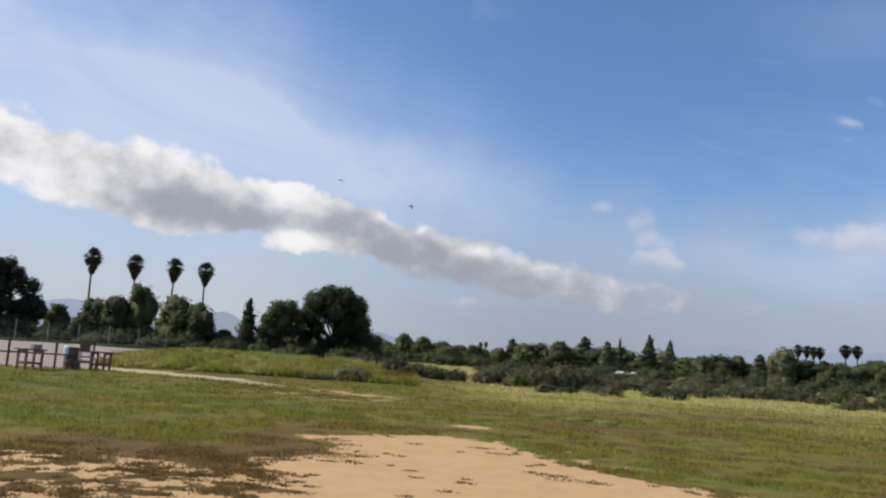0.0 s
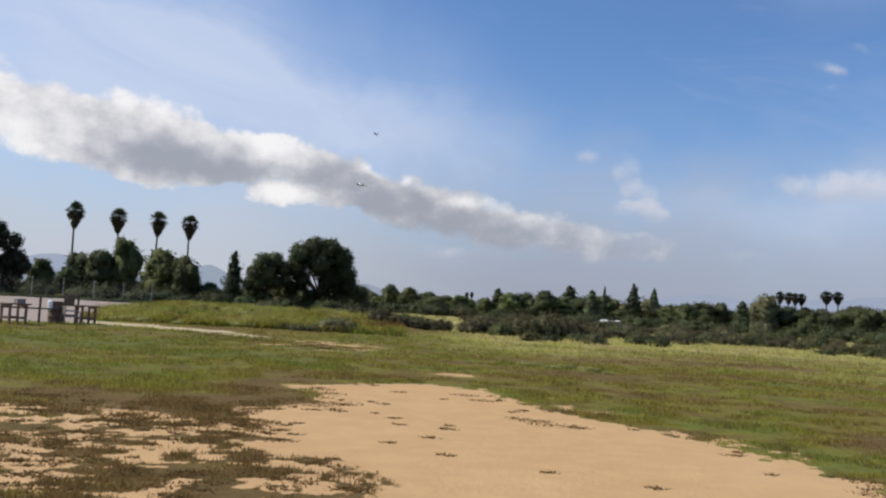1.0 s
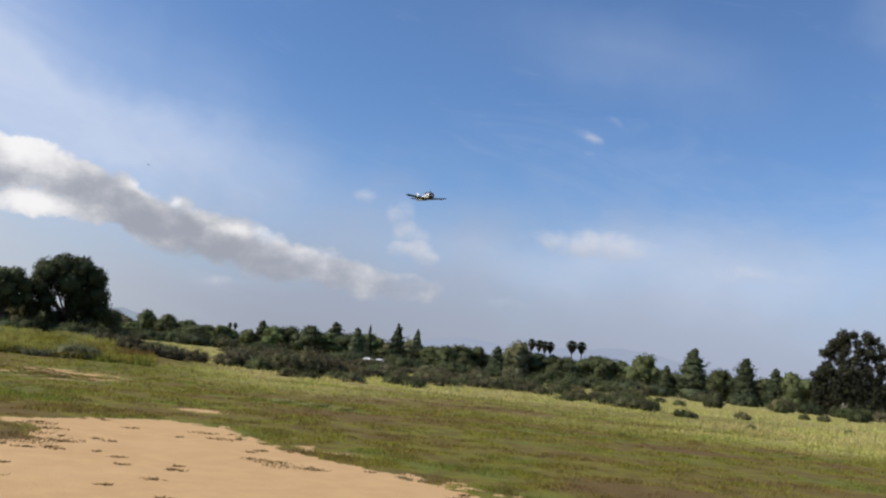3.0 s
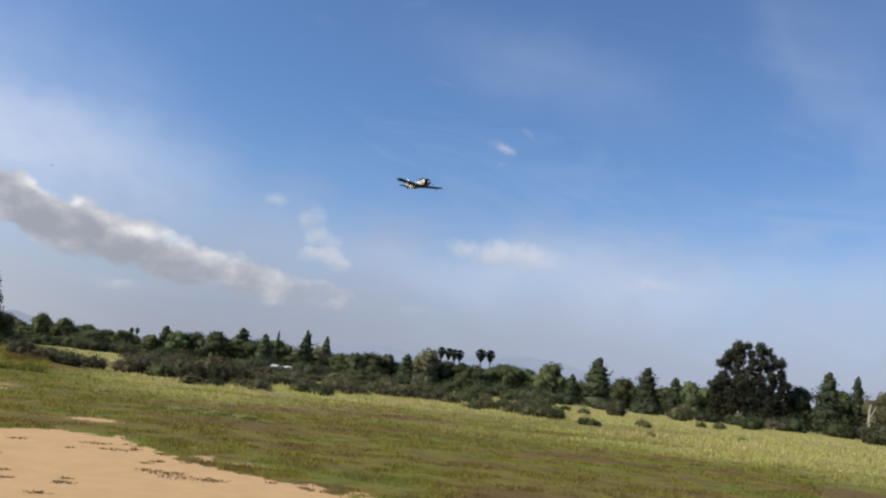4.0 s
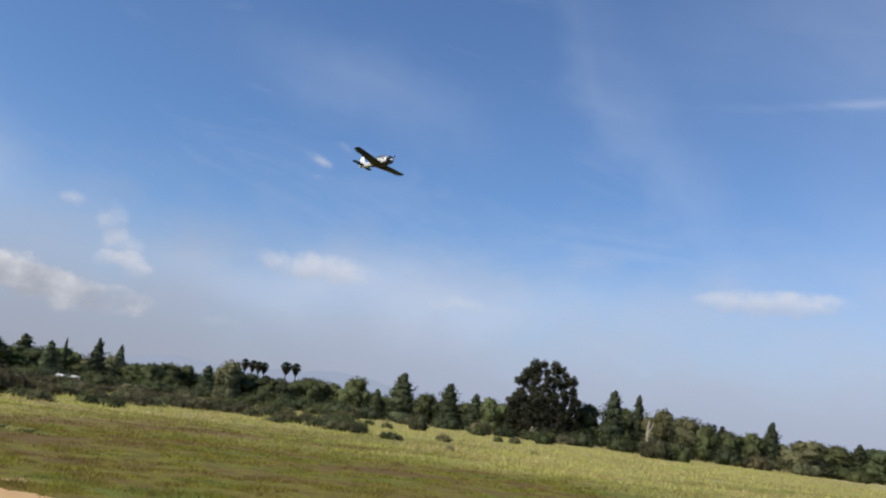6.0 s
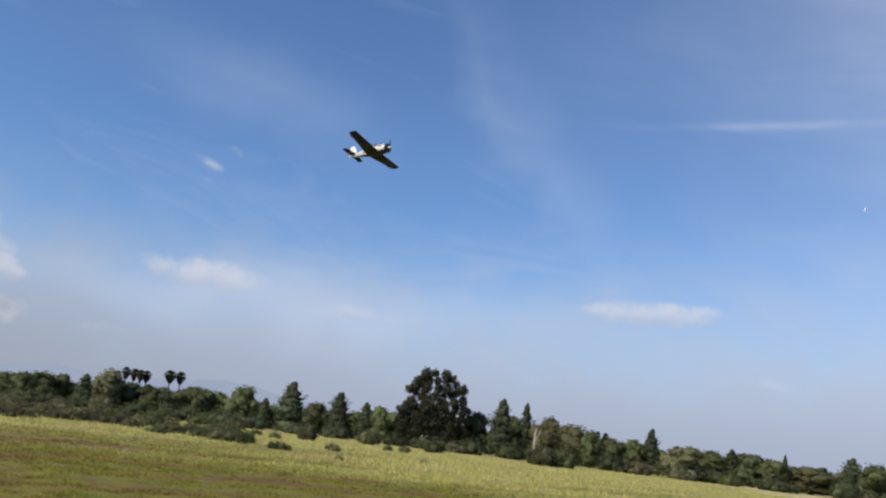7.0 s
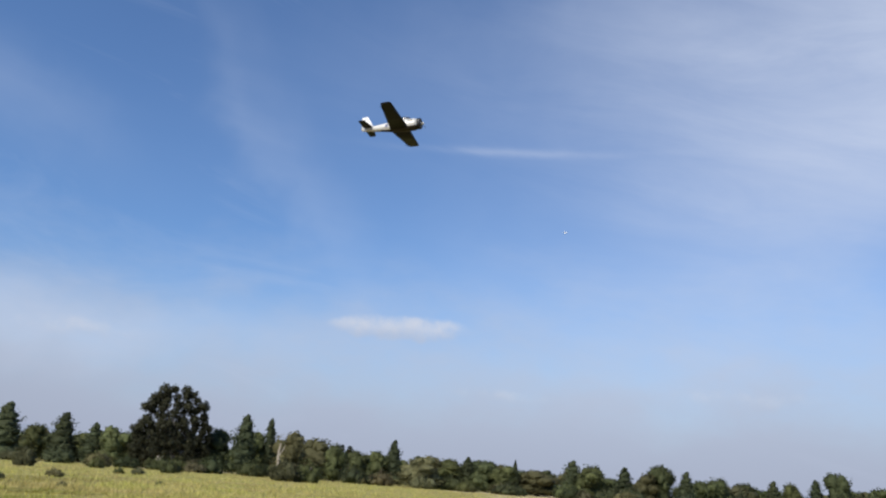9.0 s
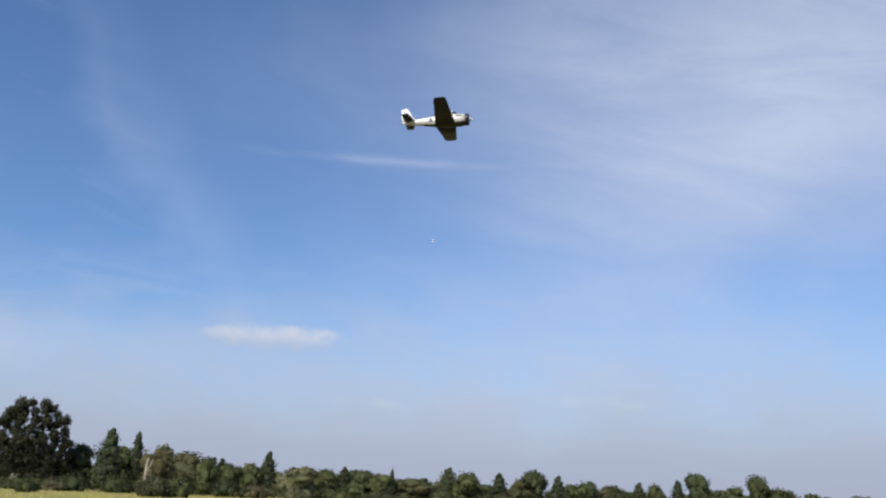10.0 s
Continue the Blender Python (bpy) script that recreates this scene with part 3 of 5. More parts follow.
def build_blades(name, label, count, r0, r1, a0, a1, tall0, tall1, width, keep, seed, rise=0.0):
    """Upright blades, thinned where the soil is bare."""
    rng = np.random.default_rng(seed)
    d = r0 * (r1 / r0) ** rng.random(count) if r1 / r0 > 1.01 else np.full(count, r0)
    az = np.radians(rng.uniform(a0, a1, count))
    x, y = d * np.sin(az), d * np.cos(az)
    bare, lush, tall, lot, chalk = zones(x, y)
    lot = np.maximum(lot, chalk)
    ok = rng.random(count) < keep(bare, lush, tall, lot)
    x, y, d, lush, tall = x[ok], y[ok], d[ok], lush[ok], tall[ok]
    n = len(x)
    z = height(x, y)
    turn = rng.uniform(0, 2 * np.pi, n)
    clump = fbm(x, y, 0.7, 83, 2)
    h = rng.uniform(tall0, tall1, n) * (0.75 + 0.35 * np.clip(lush, 0, 1)) * (0.25 + 2.0 * step01(clump, 0.3, 0.75))
    h = h * (1 - rise * (1 - np.clip(tall, 0, 1)))
    w = width * np.clip(d / 12.0, 0.7, 3.5) * rng.uniform(0.6, 1.3, n)
    lean = rng.normal(0, 0.45, (n, 2)) * h[:, None]
    ux, uy = np.cos(turn) * w / 2, np.sin(turn) * w / 2
    v = np.empty((n, 3, 3))
    v[:, 0] = np.stack([x - ux, y - uy, z - 0.01], 1)
    v[:, 1] = np.stack([x + ux, y + uy, z - 0.01], 1)
    v[:, 2] = np.stack([x + lean[:, 0], y + lean[:, 1], z + h], 1)
    mesh = bpy.data.meshes.new(name)
    mesh.vertices.add(3 * n)
    mesh.vertices.foreach_set("co", v.ravel())
    mesh.loops.add(3 * n)
    mesh.loops.foreach_set("vertex_index", np.arange(3 * n, dtype=np.int32))
    mesh.polygons.add(n)
    mesh.polygons.foreach_set("loop_start", np.arange(0, 3 * n, 3, dtype=np.int32))
    mesh.update(calc_edges=True)
    for key, values in (("lush", lush), ("tall", tall)):
        mesh.attributes.new(key, "FLOAT", "POINT").data.foreach_set("value", np.repeat(values, 3).astype(np.float32))
    mesh.materials.append(BLADES)
    return tagged(new(name, mesh), label, "grass", kind="stuff")


def build_clods(count, seed):
    """Small dark tufts of dead grass lying on the sand."""
    rng = np.random.default_rng(seed)
    spots = [(1.97, 12.19, 0.30), (1.75, 12.5, 0.2), (2.3, 12.0, 0.16), (1.5, 12.7, 0.14), (-1.18, 13.28, 0.3), (-1.6, 12.9, 0.35), (-1.7, 13.9, 0.3), (-1.45, 14.6, 0.22), (-1.75, 15.2, 0.25),
             (0.37, 9.28, 0.10), (1.35, 8.58, 0.07), (0.2, 10.4, 0.1), (0.45, 11.2, 0.12), (-0.3, 12.0, 0.09), (-0.2, 11.4, 0.08), (1.2, 14.9, 0.24), (0.9, 15.6, 0.2), (5.0, 8.7, 0.3), (4.7, 8.4, 0.25), (4.9, 9.1, 0.2)]
    while len(spots) < count:
        x, y = rng.uniform(-3, 6), rng.uniform(5, 17.5)
        edge = float(inside(np.array([x]), np.array([y]), PITCH)[0])
        if 0.0 < edge and rng.random() < 0.10 + 0.9 * math.exp(-edge / 0.45):
            spots.append((x, y, rng.uniform(0.03, 0.12)))
    worn = 0
    while worn < 300:
        x, y = rng.uniform(-5.6, -0.4), rng.uniform(5.2, 12.4)
        thick = float(fbm(np.array([x * 0.7]), np.array([y]), 1.3, 61, 2)[0])
        if float(inside(np.array([x]), np.array([y]), PITCH)[0]) < 0.25 and thick + rng.uniform(-0.18, 0.18) > 0.46:
            spots.append((x, y, rng.uniform(0.05, 0.17)))
            worn += 1
    for k in range(150):
        t = rng.random()
        spots.append((-8.2 + 6.2 * t + rng.normal(0, 0.5), 33.6 - 5.2 * t + rng.normal(-0.5, 0.9), rng.uniform(0.10, 0.26)))
    tri = []
    for x, y, r in spots:
        for k in range(int(60 * r / 0.15) + 12):
            t, q = rng.uniform(0, 6.283), r * rng.random() ** 0.6
            a = np.array([x + q * math.cos(t) * 1.3, y + q * math.sin(t) * 0.8, -0.012])
            u = rng.uniform(0, 6.283)
            w = np.array([math.cos(u), math.sin(u), 0]) * 0.022
            tri.append((a - w, a + w, a + np.array([rng.normal(0, 0.045), rng.normal(0, 0.045), rng.uniform(0.016, 0.038)])))
    v = np.array(tri).reshape(-1, 3)
    v[:, 2] += height(v[:, 0], v[:, 1])
    ob = part("dead_tufts", (v.tolist(), [(3 * i, 3 * i + 1, 3 * i + 2) for i in range(len(tri))]), CLOD)
    tagged(ob, "dark brown tufts of dead grass scattered on sand", "grass", kind="stuff")


CLOD = material("dead_grass", (0.24, 0.145, 0.058), 0.95, (0.16, 0.105, 0.038), 1.2, 20, 0.9, 0, sheer=0.35, island=0.4)
build_ground()
build_clods(66, 12)
BLADES = blade_material()
build_blades("short_grass", "short mown green and brown turf blades", 400000, 5.5, 46, -32, 48, 0.015, 0.050, 0.016,
             lambda b, l, t, o: np.clip(1 - 1.6 * b, 0, 1) * (1 - o) * (0.35 + 0.5 * np.clip(l, 0, 1)), 5)
build_blades("tall_dry_grass", "tall straw-coloured meadow grass", 190000, 24, 150, -10, 75, 0.05, 0.16, 0.018,
             lambda b, l, t, o: np.clip(t * 1.2, 0, 1) * (1 - o) * np.clip(1 - b, 0, 1), 6, 0.8)
build_blades("bank_weeds", "tall soft green weeds and grass on the bank", 90000, 42.5, 68, -21.5, -1, 0.07, 0.22, 0.022,
             lambda b, l, t, o: (1 - o) * np.clip(1 - b, 0, 1), 8)
build_blades("worn_tufts", "brown trampled grass tufts on bare soil", 110000, 5.0, 19, -32, 32, 0.012, 0.045, 0.02,
             lambda b, l, t, o: np.clip(1.1 - 1.3 * b, 0, 1) * np.clip(1.2 - l, 0, 1), 7)


def build_hills():
    """Two mountain ridges on the skyline, glowing in their haze colour."""
    def ridge(dist, peaks, seed, base):
        verts, faces = [], []
        azs = np.arange(-70, 130, 0.25)
        for i, a in enumerate(azs):
            e = base
            for a0, h, w in peaks:
                e += h * math.exp(-((a - a0) / w) ** 2)
            e += 0.22 * (noise.noise((a * 0.35, seed, 0)) + 0.5 * noise.noise((a * 1.1, seed, 3)))
            for dd, f in ((dist - 500, 0.0), (dist - 200, 0.55), (dist, 1.0), (dist + 150, 0.0)):
                p = bear(a, dd)
                wob = 0.12 * noise.noise((a * 0.9, seed + dd, 7)) if f == 0.55 else 0
                verts.append((p.x, p.y, -5 + (max(e, 0.1) * (f + wob)) * math.tan(radians(1)) * dist))
            if i:
                for k in range(3):
                    o = 4 * i + k
                    faces.append((o - 4, o, o + 1, o - 3))
        return verts, faces
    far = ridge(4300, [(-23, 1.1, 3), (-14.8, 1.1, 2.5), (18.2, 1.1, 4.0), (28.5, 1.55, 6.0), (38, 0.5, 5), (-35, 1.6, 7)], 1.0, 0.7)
    tagged(part("backdrop_far_ridge", far, glowing_hill_material("far_ridge", (0.328, 0.382, 0.505), (0.345, 0.395, 0.515))), "pale blue hazy mountain ridge on the skyline", "mountain", kind="structure")
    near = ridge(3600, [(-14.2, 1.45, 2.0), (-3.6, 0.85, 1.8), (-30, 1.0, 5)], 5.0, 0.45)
    tagged(part("backdrop_near_ridge", near, glowing_hill_material("near_ridge", (0.29, 0.345, 0.445), (0.315, 0.365, 0.455))), "blue-grey hazy hills behind the trees", "mountain", kind="structure")


build_hills()


# ---------------------------------------------------------------- trees
def leaves(rng, centres, spread, per, size, droop=0.0):
    """Small leaf clusters as quads scattered round the clump centres."""
    centres, spread = np.asarray(centres, float), np.asarray(spread, float)
    n = len(centres) * per
    c = np.repeat(centres, per, 0)
    s = np.repeat(spread, per)
    off = rng.normal(0, 1, (n, 3))
    off /= np.linalg.norm(off, axis=1)[:, None] + 1e-9
    p = c + off * (s * rng.random(n) ** 0.45)[:, None]
    u = rng.normal(0, 1, (n, 3))
    u[:, 2] = u[:, 2] * 0.6 - droop
    u /= np.linalg.norm(u, axis=1)[:, None] + 1e-9
    v = np.cross(u, rng.normal(0, 1, (n, 3)))
    v /= np.linalg.norm(v, axis=1)[:, None] + 1e-9
    a = (size * rng.uniform(0.6, 1.4, n))[:, None]
    b = a * rng.uniform(0.45, 0.8, n)[:, None]
    # soft shading: each leaf takes the slope of the clump and crown that it belongs to
    heart = np.array([0.0, 0.0, centres[:, 2].mean()])
    out = c - heart
    out /= np.linalg.norm(out, axis=1)[:, None] + 1e-9
    nrm = 0.55 * out + 0.65 * off + np.array([0, 0, 0.25])
    nrm /= np.linalg.norm(nrm, axis=1)[:, None] + 1e-9
    v = np.where((np.cross(u, v) * nrm).sum(1)[:, None] < 0, -v, v)
    q = np.stack([p - u * a, p - v * b, p + u * a, p + v * b], 1)
    return q.reshape(-1, 3).tolist(), [(4 * i, 4 * i + 1, 4 * i + 2, 4 * i + 3) for i in range(n)], np.repeat(nrm, 4, 0).tolist()


def ball_mesh():
    bm = bmesh.new()
    bmesh.ops.create_icosphere(bm, subdivisions=2, radius=1.0)
    bm.verts.index_update()
    data = np.array([v.co[:] for v in bm.verts]), [tuple(v.index for v in f.verts) for f in bm.faces]
    bm.free()
    return data


BALL = ball_mesh()


def masses(rng, balls):
    """The dense inner foliage: uneven lumps (x, y, z, rx, ry, rz) that the leaves sit on."""
    verts, faces, normals = [], [], []
    for x, y, z, rx, ry, rz in balls:
        v = BALL[0] * (1 + rng.normal(0, 0.13, (len(BALL[0]), 1))) * np.array([rx, ry, rz]) + np.array([x, y, z])
        nrm = BALL[0] + np.array([0, 0, 0.1]) + rng.normal(0, 0.35, BALL[0].shape)
        nrm = nrm / np.linalg.norm(nrm, axis=1)[:, None]
        o = len(verts)
        verts += v.tolist()
        normals += nrm.tolist()
        faces += [tuple(i + o for i in f) for f in BALL[1]]
    return verts, faces, normals


def blended(a, b):
    o = len(a[0])
    return a[0] + b[0], a[1] + [tuple(i + o for i in f) for f in b[1]], a[2] + b[2]


def round_crown(rng, low, wide, count, lobes):
    """Clump centres of a lobed crown between heights low and 1, half width wide."""
    balls = []
    for k in range(lobes):
        t = 2 * math.pi * (k + rng.random()) / lobes
        z = rng.uniform(low + 0.18, 0.86)
        r = wide * (0.52 if z < 0.7 else 0.36) * rng.uniform(0.7, 1.1)
        balls.append((r * math.cos(t), r * math.sin(t), z, rng.uniform(0.16, 0.26)))
    balls.append((rng.uniform(-0.06, 0.06), rng.uniform(-0.06, 0.06), 0.8, 0.2))
    pts = []
    while len(pts) < count:
        bx, by, bz, br = balls[int(rng.integers(len(balls)))]
        d = rng.normal(0, 1, 3)
        d /= np.linalg.norm(d)
        p = np.array([bx, by, bz]) + d * br * np.array([wide / 0.5, wide / 0.5, 1.0]) * rng.uniform(0.72, 1.0)
        if low < p[2] < 1.0:
            pts.append(p)
    f = wide / 0.5
    inner = [(bx, by, bz, br * f * 0.74, br * f * 0.74, br * 0.74) for bx, by, bz, br in balls]
    inner += [(0, 0, 0.52, wide * 0.55, wide * 0.55, 0.28), (0, 0, low + 0.19, wide * 0.6, wide * 0.6, 0.17)]
    return np.array(pts), inner


def cone_crown(rng, low, wide, count, power):
    """Clump centres of a ragged upright conifer, with uneven boughs."""
    a, b, c = rng.uniform(0, 6.28, 3)
    boughs = [(rng.uniform(0, 6.28), rng.uniform(low, 0.92), rng.uniform(0.10, 0.35)) for k in range(16)]
    pts = []
    while len(pts) < count:
        z = low + (1 - low) * (1 - rng.random() ** 0.6)
        t = rng.uniform(0, 2 * math.pi)
        tier = 0.66 + 0.14 * math.sin(17 * z + a + math.sin(2 * t + b)) + 0.10 * math.sin(3 * t + 9 * z + c)
        for bt, bz, bh in boughs:
            tier += bh * math.exp(-((z - bz) / 0.05) ** 2) * max(0.0, math.cos(t - bt)) ** 3
        r = wide * (1 - z) ** power * tier * rng.uniform(0.45, 1.0)
        pts.append((r * math.cos(t), r * math.sin(t), z))
    return np.array(pts)


def woody(rng, centres, trunk_r, top, limbs, fork=0.25):
    """A tapered, slightly bent trunk with limbs that reach the clumps."""
    bend = rng.normal(0, 0.02, 2)
    pts = [(bend[0] * math.sin(3 * z), bend[1] * math.sin(4 * z), z * top) for z in np.linspace(-0.01, 1, 8)]
    pieces = [tube(pts, list(np.linspace(trunk_r, trunk_r * 0.25, 8) * np.array([1.35] + [1] * 7)), 8)]
    for k in range(limbs):
        c = centres[int(rng.integers(len(centres)))]
        z0 = rng.uniform(fork, 0.75) * top
        a = Vector((bend[0] * math.sin(3 * z0 / top), bend[1] * math.sin(4 * z0 / top), z0))
        e = Vector(c)
        if e.z < z0:
            e.z = z0 + 0.05
        m = a.lerp(e, 0.5) + Vector((0, 0, -0.03))
        pieces.append(tube([a, m, e], [trunk_r * 0.5, trunk_r * 0.34, trunk_r * 0.1], 5))
    return joined(pieces)


LABELS = {
    "dark": "dense dark green broadleaf tree with a rounded crown",
    "mid": "mid-green broadleaf tree in the far tree line",
    "light": "light green leafy tree with a loose crown",
    "olive": "olive-green tree with a broad soft crown",
    "con": "dark ragged conifer in the far tree line",
    "spire": "dark narrow pointed conifer",
}


def tree_model(kind, seed):
    """A tree one unit high and one unit wide, later stretched to its true size."""
    rng = np.random.default_rng(seed)
    root = thing("tree", LABELS[kind], "tree", "tree line round the field")
    if kind in ("con", "spire"):
        count = 460
        power = 0.45 if kind == "con" else 0.75
        pts = cone_crown(rng, 0.05, 0.5, count, power)
        crown = leaves(rng, pts, np.full(len(pts), 0.05), 6, 0.020, 0.3)
        inner = []
        for k in range(16):
            z, t = 0.10 + 0.84 * k / 15, 2.4 * k
            r = 0.5 * (1 - z) ** power * (0.44 if kind == "con" else 0.52)
            inner.append((0.3 * r * math.cos(t), 0.3 * r * math.sin(t), z, r, r, 0.085))
        crown = blended(crown, masses(rng, inner))
        wood = woody(rng, pts, 0.035, 0.96, 5)
        leaf = LEAF["con"]
    else:
        low = {"dark": 0.03, "mid": 0.05, "light": 0.10, "olive": 0.04}[kind]
        pts, inner = round_crown(rng, low, 0.44, 430, 11)
        skirt = [(0.42 * math.cos(t) * q, 0.42 * math.sin(t) * q, rng.uniform(low, 0.35)) for t, q in zip(rng.uniform(0, 6.28, 90), rng.uniform(0.5, 1, 90))]
        pts = np.concatenate([pts, skirt])
        crown = blended(leaves(rng, pts, np.full(len(pts), 0.062), 6, 0.022), masses(rng, inner))
        wood = woody(rng, pts, 0.04, 0.8, 7)
        leaf = LEAF[kind]
    part("trunk", wood, BARK, root)
    part("crown", crown, leaf, root)
    return root


MODELS = {}
for kind_name, variants in (("dark", 4), ("mid", 5), ("light", 3), ("olive", 3), ("con", 5), ("spire", 2)):
    MODELS[kind_name] = [tree_model(kind_name, 100 + 7 * i + len(kind_name) * 31) for i in range(variants)]
USED = set()
PICK = random.Random(4)


def plant(models, at, size):
    """Sets one tree or bush: the model itself first, copies after that."""
    ob = PICK.choice(models)
    m = Matrix.Translation(at) @ pose(0, 0, 0, 0, 0, PICK.uniform(0, 360)) @ Matrix.Diagonal((size[0], size[0], size[1], 1))
    if ob.name not in USED:
        USED.add(ob.name)
        ob.matrix_basis = m
        return ob
    keep, ob.scale = ob.matrix_basis.copy(), (1, 1, 1)
    made = copy_thing(ob, m)
    ob.matrix_basis = keep
    return made


EYE = 1.65


def tree_row(rows, dist, jitter):
    """Trees by bearing, height of the top above the eye (degrees), width (degrees) and kind."""
    for az, top, wide, kind in rows:
        d = dist + PICK.uniform(-jitter, jitter)
        tall = EYE + d * math.tan(radians(top))
        plant(MODELS[kind], bear(az, d, -0.05), ((1.75 if kind in ("con", "spire") else 1.3) * d * math.tan(radians(wide)), tall * (1.0 if kind == "con" else 1.03)))


GROVE = [(-31.5, 3.6, 4.0, "dark"), (-24.1, 1.40, 1.7, "light"), (-22.6, 0.94, 1.2, "light"), (-22.0, 1.9, 2.2, "dark"), (-20.6, 2.12, 2.4, "dark"), (-19.3, 3.02, 2.1, "light"),
         (-16.9, 2.51, 3.1, "mid"), (-15.6, 2.15, 1.9, "mid"), (-14.1, 0.72, 1.7, "dark"), (-12.6, 2.80, 1.3, "con"),
         (-4.5, 1.15, 1.9, "dark")]
FAR_ROW = [(-3.1, 0.42, 1.5, "light"), (-2.2, 1.32, 1.5, "mid"), (-0.8, 1.11, 1.7, "mid"), (0.9, 0.70, 2.1, "dark"), (2.4, 0.81, 1.2, "mid"), (4.3, 0.76, 1.2, "mid"),
           (5.1, 1.46, 1.2, "con"), (6.4, 1.02, 1.5, "dark"), (8.1, 1.55, 2.3, "dark"), (9.0, 0.79, 3.1, "light"), (9.9, 1.90, 1.7, "con"), (11.4, 1.70, 1.3, "con"),
           (12.2, 1.94, 0.5, "spire"), (12.3, 1.13, 3.3, "light"), (14.1, 2.18, 1.5, "spire"), (15.4, 1.97, 1.2, "spire"), (13.5, 0.55, 2.3, "mid"), (16.5, 1.05, 1.9, "mid")]
MIDDLE_ROW = [(17.5, 1.20, 1.7, "mid"), (18.5, 1.34, 2.3, "mid"), (19.6, 1.27, 1.5, "dark"), (20.9, 1.50, 1.4, "con"), (22.2, 1.99, 2.0, "olive"), (23.7, 1.38, 2.6, "dark"),
              (25.0, 1.18, 1.9, "mid"), (25.9, 0.91, 1.5, "dark"), (27.3, 1.51, 2.7, "dark"), (29.2, 1.35, 1.9, "mid")]
EAST_ROW = [(28.0, 1.54, 2.3, "dark"), (30.6, 2.03, 2.3, "mid"), (32.0, 1.40, 1.1, "con"), (33.6, 2.63, 2.2, "con"), (35.3, 1.56, 1.7, "mid"), (36.8, 2.36, 1.8, "con"),
            (38.6, 1.89, 1.4, "con"), (39.7, 1.69, 1.9, "mid"), (41.1, 1.56, 1.9, "dark"), (45.9, 2.10, 2.1, "dark"), (47.6, 3.15, 1.8, "con"), (49.2, 3.04, 1.1, "con"),
            (48.3, 2.02, 2.3, "mid"), (44.3, 1.7, 2.0, "mid")]
SOUTH_ROW = [(50.6, 2.30, 2.3, "olive"), (52.0, 2.00, 3.1, "olive"), (53.5, 1.79, 1.5, "mid"), (55.0, 1.41, 1.9, "dark"), (56.3, 1.47, 1.5, "mid"), (57.3, 2.26, 1.4, "con"),
             (59.2, 1.30, 3.3, "olive"), (61.0, 1.28, 2.7, "mid"), (62.2, 1.54, 1.2, "con"), (63.4, 1.32, 2.1, "dark"), (65.3, 1.52, 0.8, "spire"), (64.6, 1.10, 1.9, "mid"),
             (66.8, 0.99, 3.1, "olive"), (69.0, 1.79, 1.5, "con"), (70.2, 1.58, 2.5, "mid")]
END_ROW = [(72.3, 1.58, 1.4, "con"), (73.6, 1.28, 1.9, "olive"), (74.5, 1.85, 1.9, "dark"), (76.1, 1.55, 1.3, "con"), (78.0, 1.31, 1.9, "mid"),
           (79.4, 0.94, 1.9, "olive"), (81.2, 1.32, 1.2, "con"), (82.2, 1.29, 1.4, "mid"), (83.6, 1.55, 1.1, "con"), (84.8, 1.90, 1.8, "dark"), (87.0, 1.33, 1.7, "mid"),
           (88.3, 2.02, 1.7, "dark"), (89.4, 1.32, 2.3, "mid"), (91.8, 0.88, 2.7, "mid"), (93.9, 0.80, 2.7, "dark"), (97.0, 1.2, 3.0, "mid"), (101.0, 1.5, 3.0, "dark"), (-34.0, 3.0, 5.0, "mid"), (-39.0, 3.4, 5.0, "dark")]
tree_row(GROVE, 130, 5)
tree_row(FAR_ROW, 185, 12)
tree_row(MIDDLE_ROW, 178, 10)
tree_row(EAST_ROW, 165, 8)
tree_row(SOUTH_ROW, 160, 8)
tree_row(END_ROW, 160, 8)


def filler(a0, a1, dist, jitter, step, top0, top1):
    """The closed ranks of lower trees behind the first ones."""
    az = a0
    while az < a1:
        tree_row([(az, PICK.uniform(top0, top1), PICK.uniform(1.5, 2.4), PICK.choice(("dark", "mid", "mid", "olive", "light", "con")))], dist, jitter)
        az += step * PICK.uniform(0.7, 1.3)


filler(-31, -15.5, 150, 6, 1.4, 0.5, 1.1)
filler(-15, -13, 150, 6, 1.2, 0.1, 0.4)
filler(-12.5, -4, 150, 6, 1.4, 0.4, 1.0)
filler(-4, 30, 205, 10, 1.15, 0.45, 0.95)
filler(6, 17, 190, 8, 1.0, 0.9, 1.4)
filler(17, 30, 186, 8, 1.1, 0.9, 1.35)
filler(28, 70, 180, 8, 1.15, 0.85, 1.45)
filler(70, 100, 178, 8, 1.2, 0.7, 1.15)


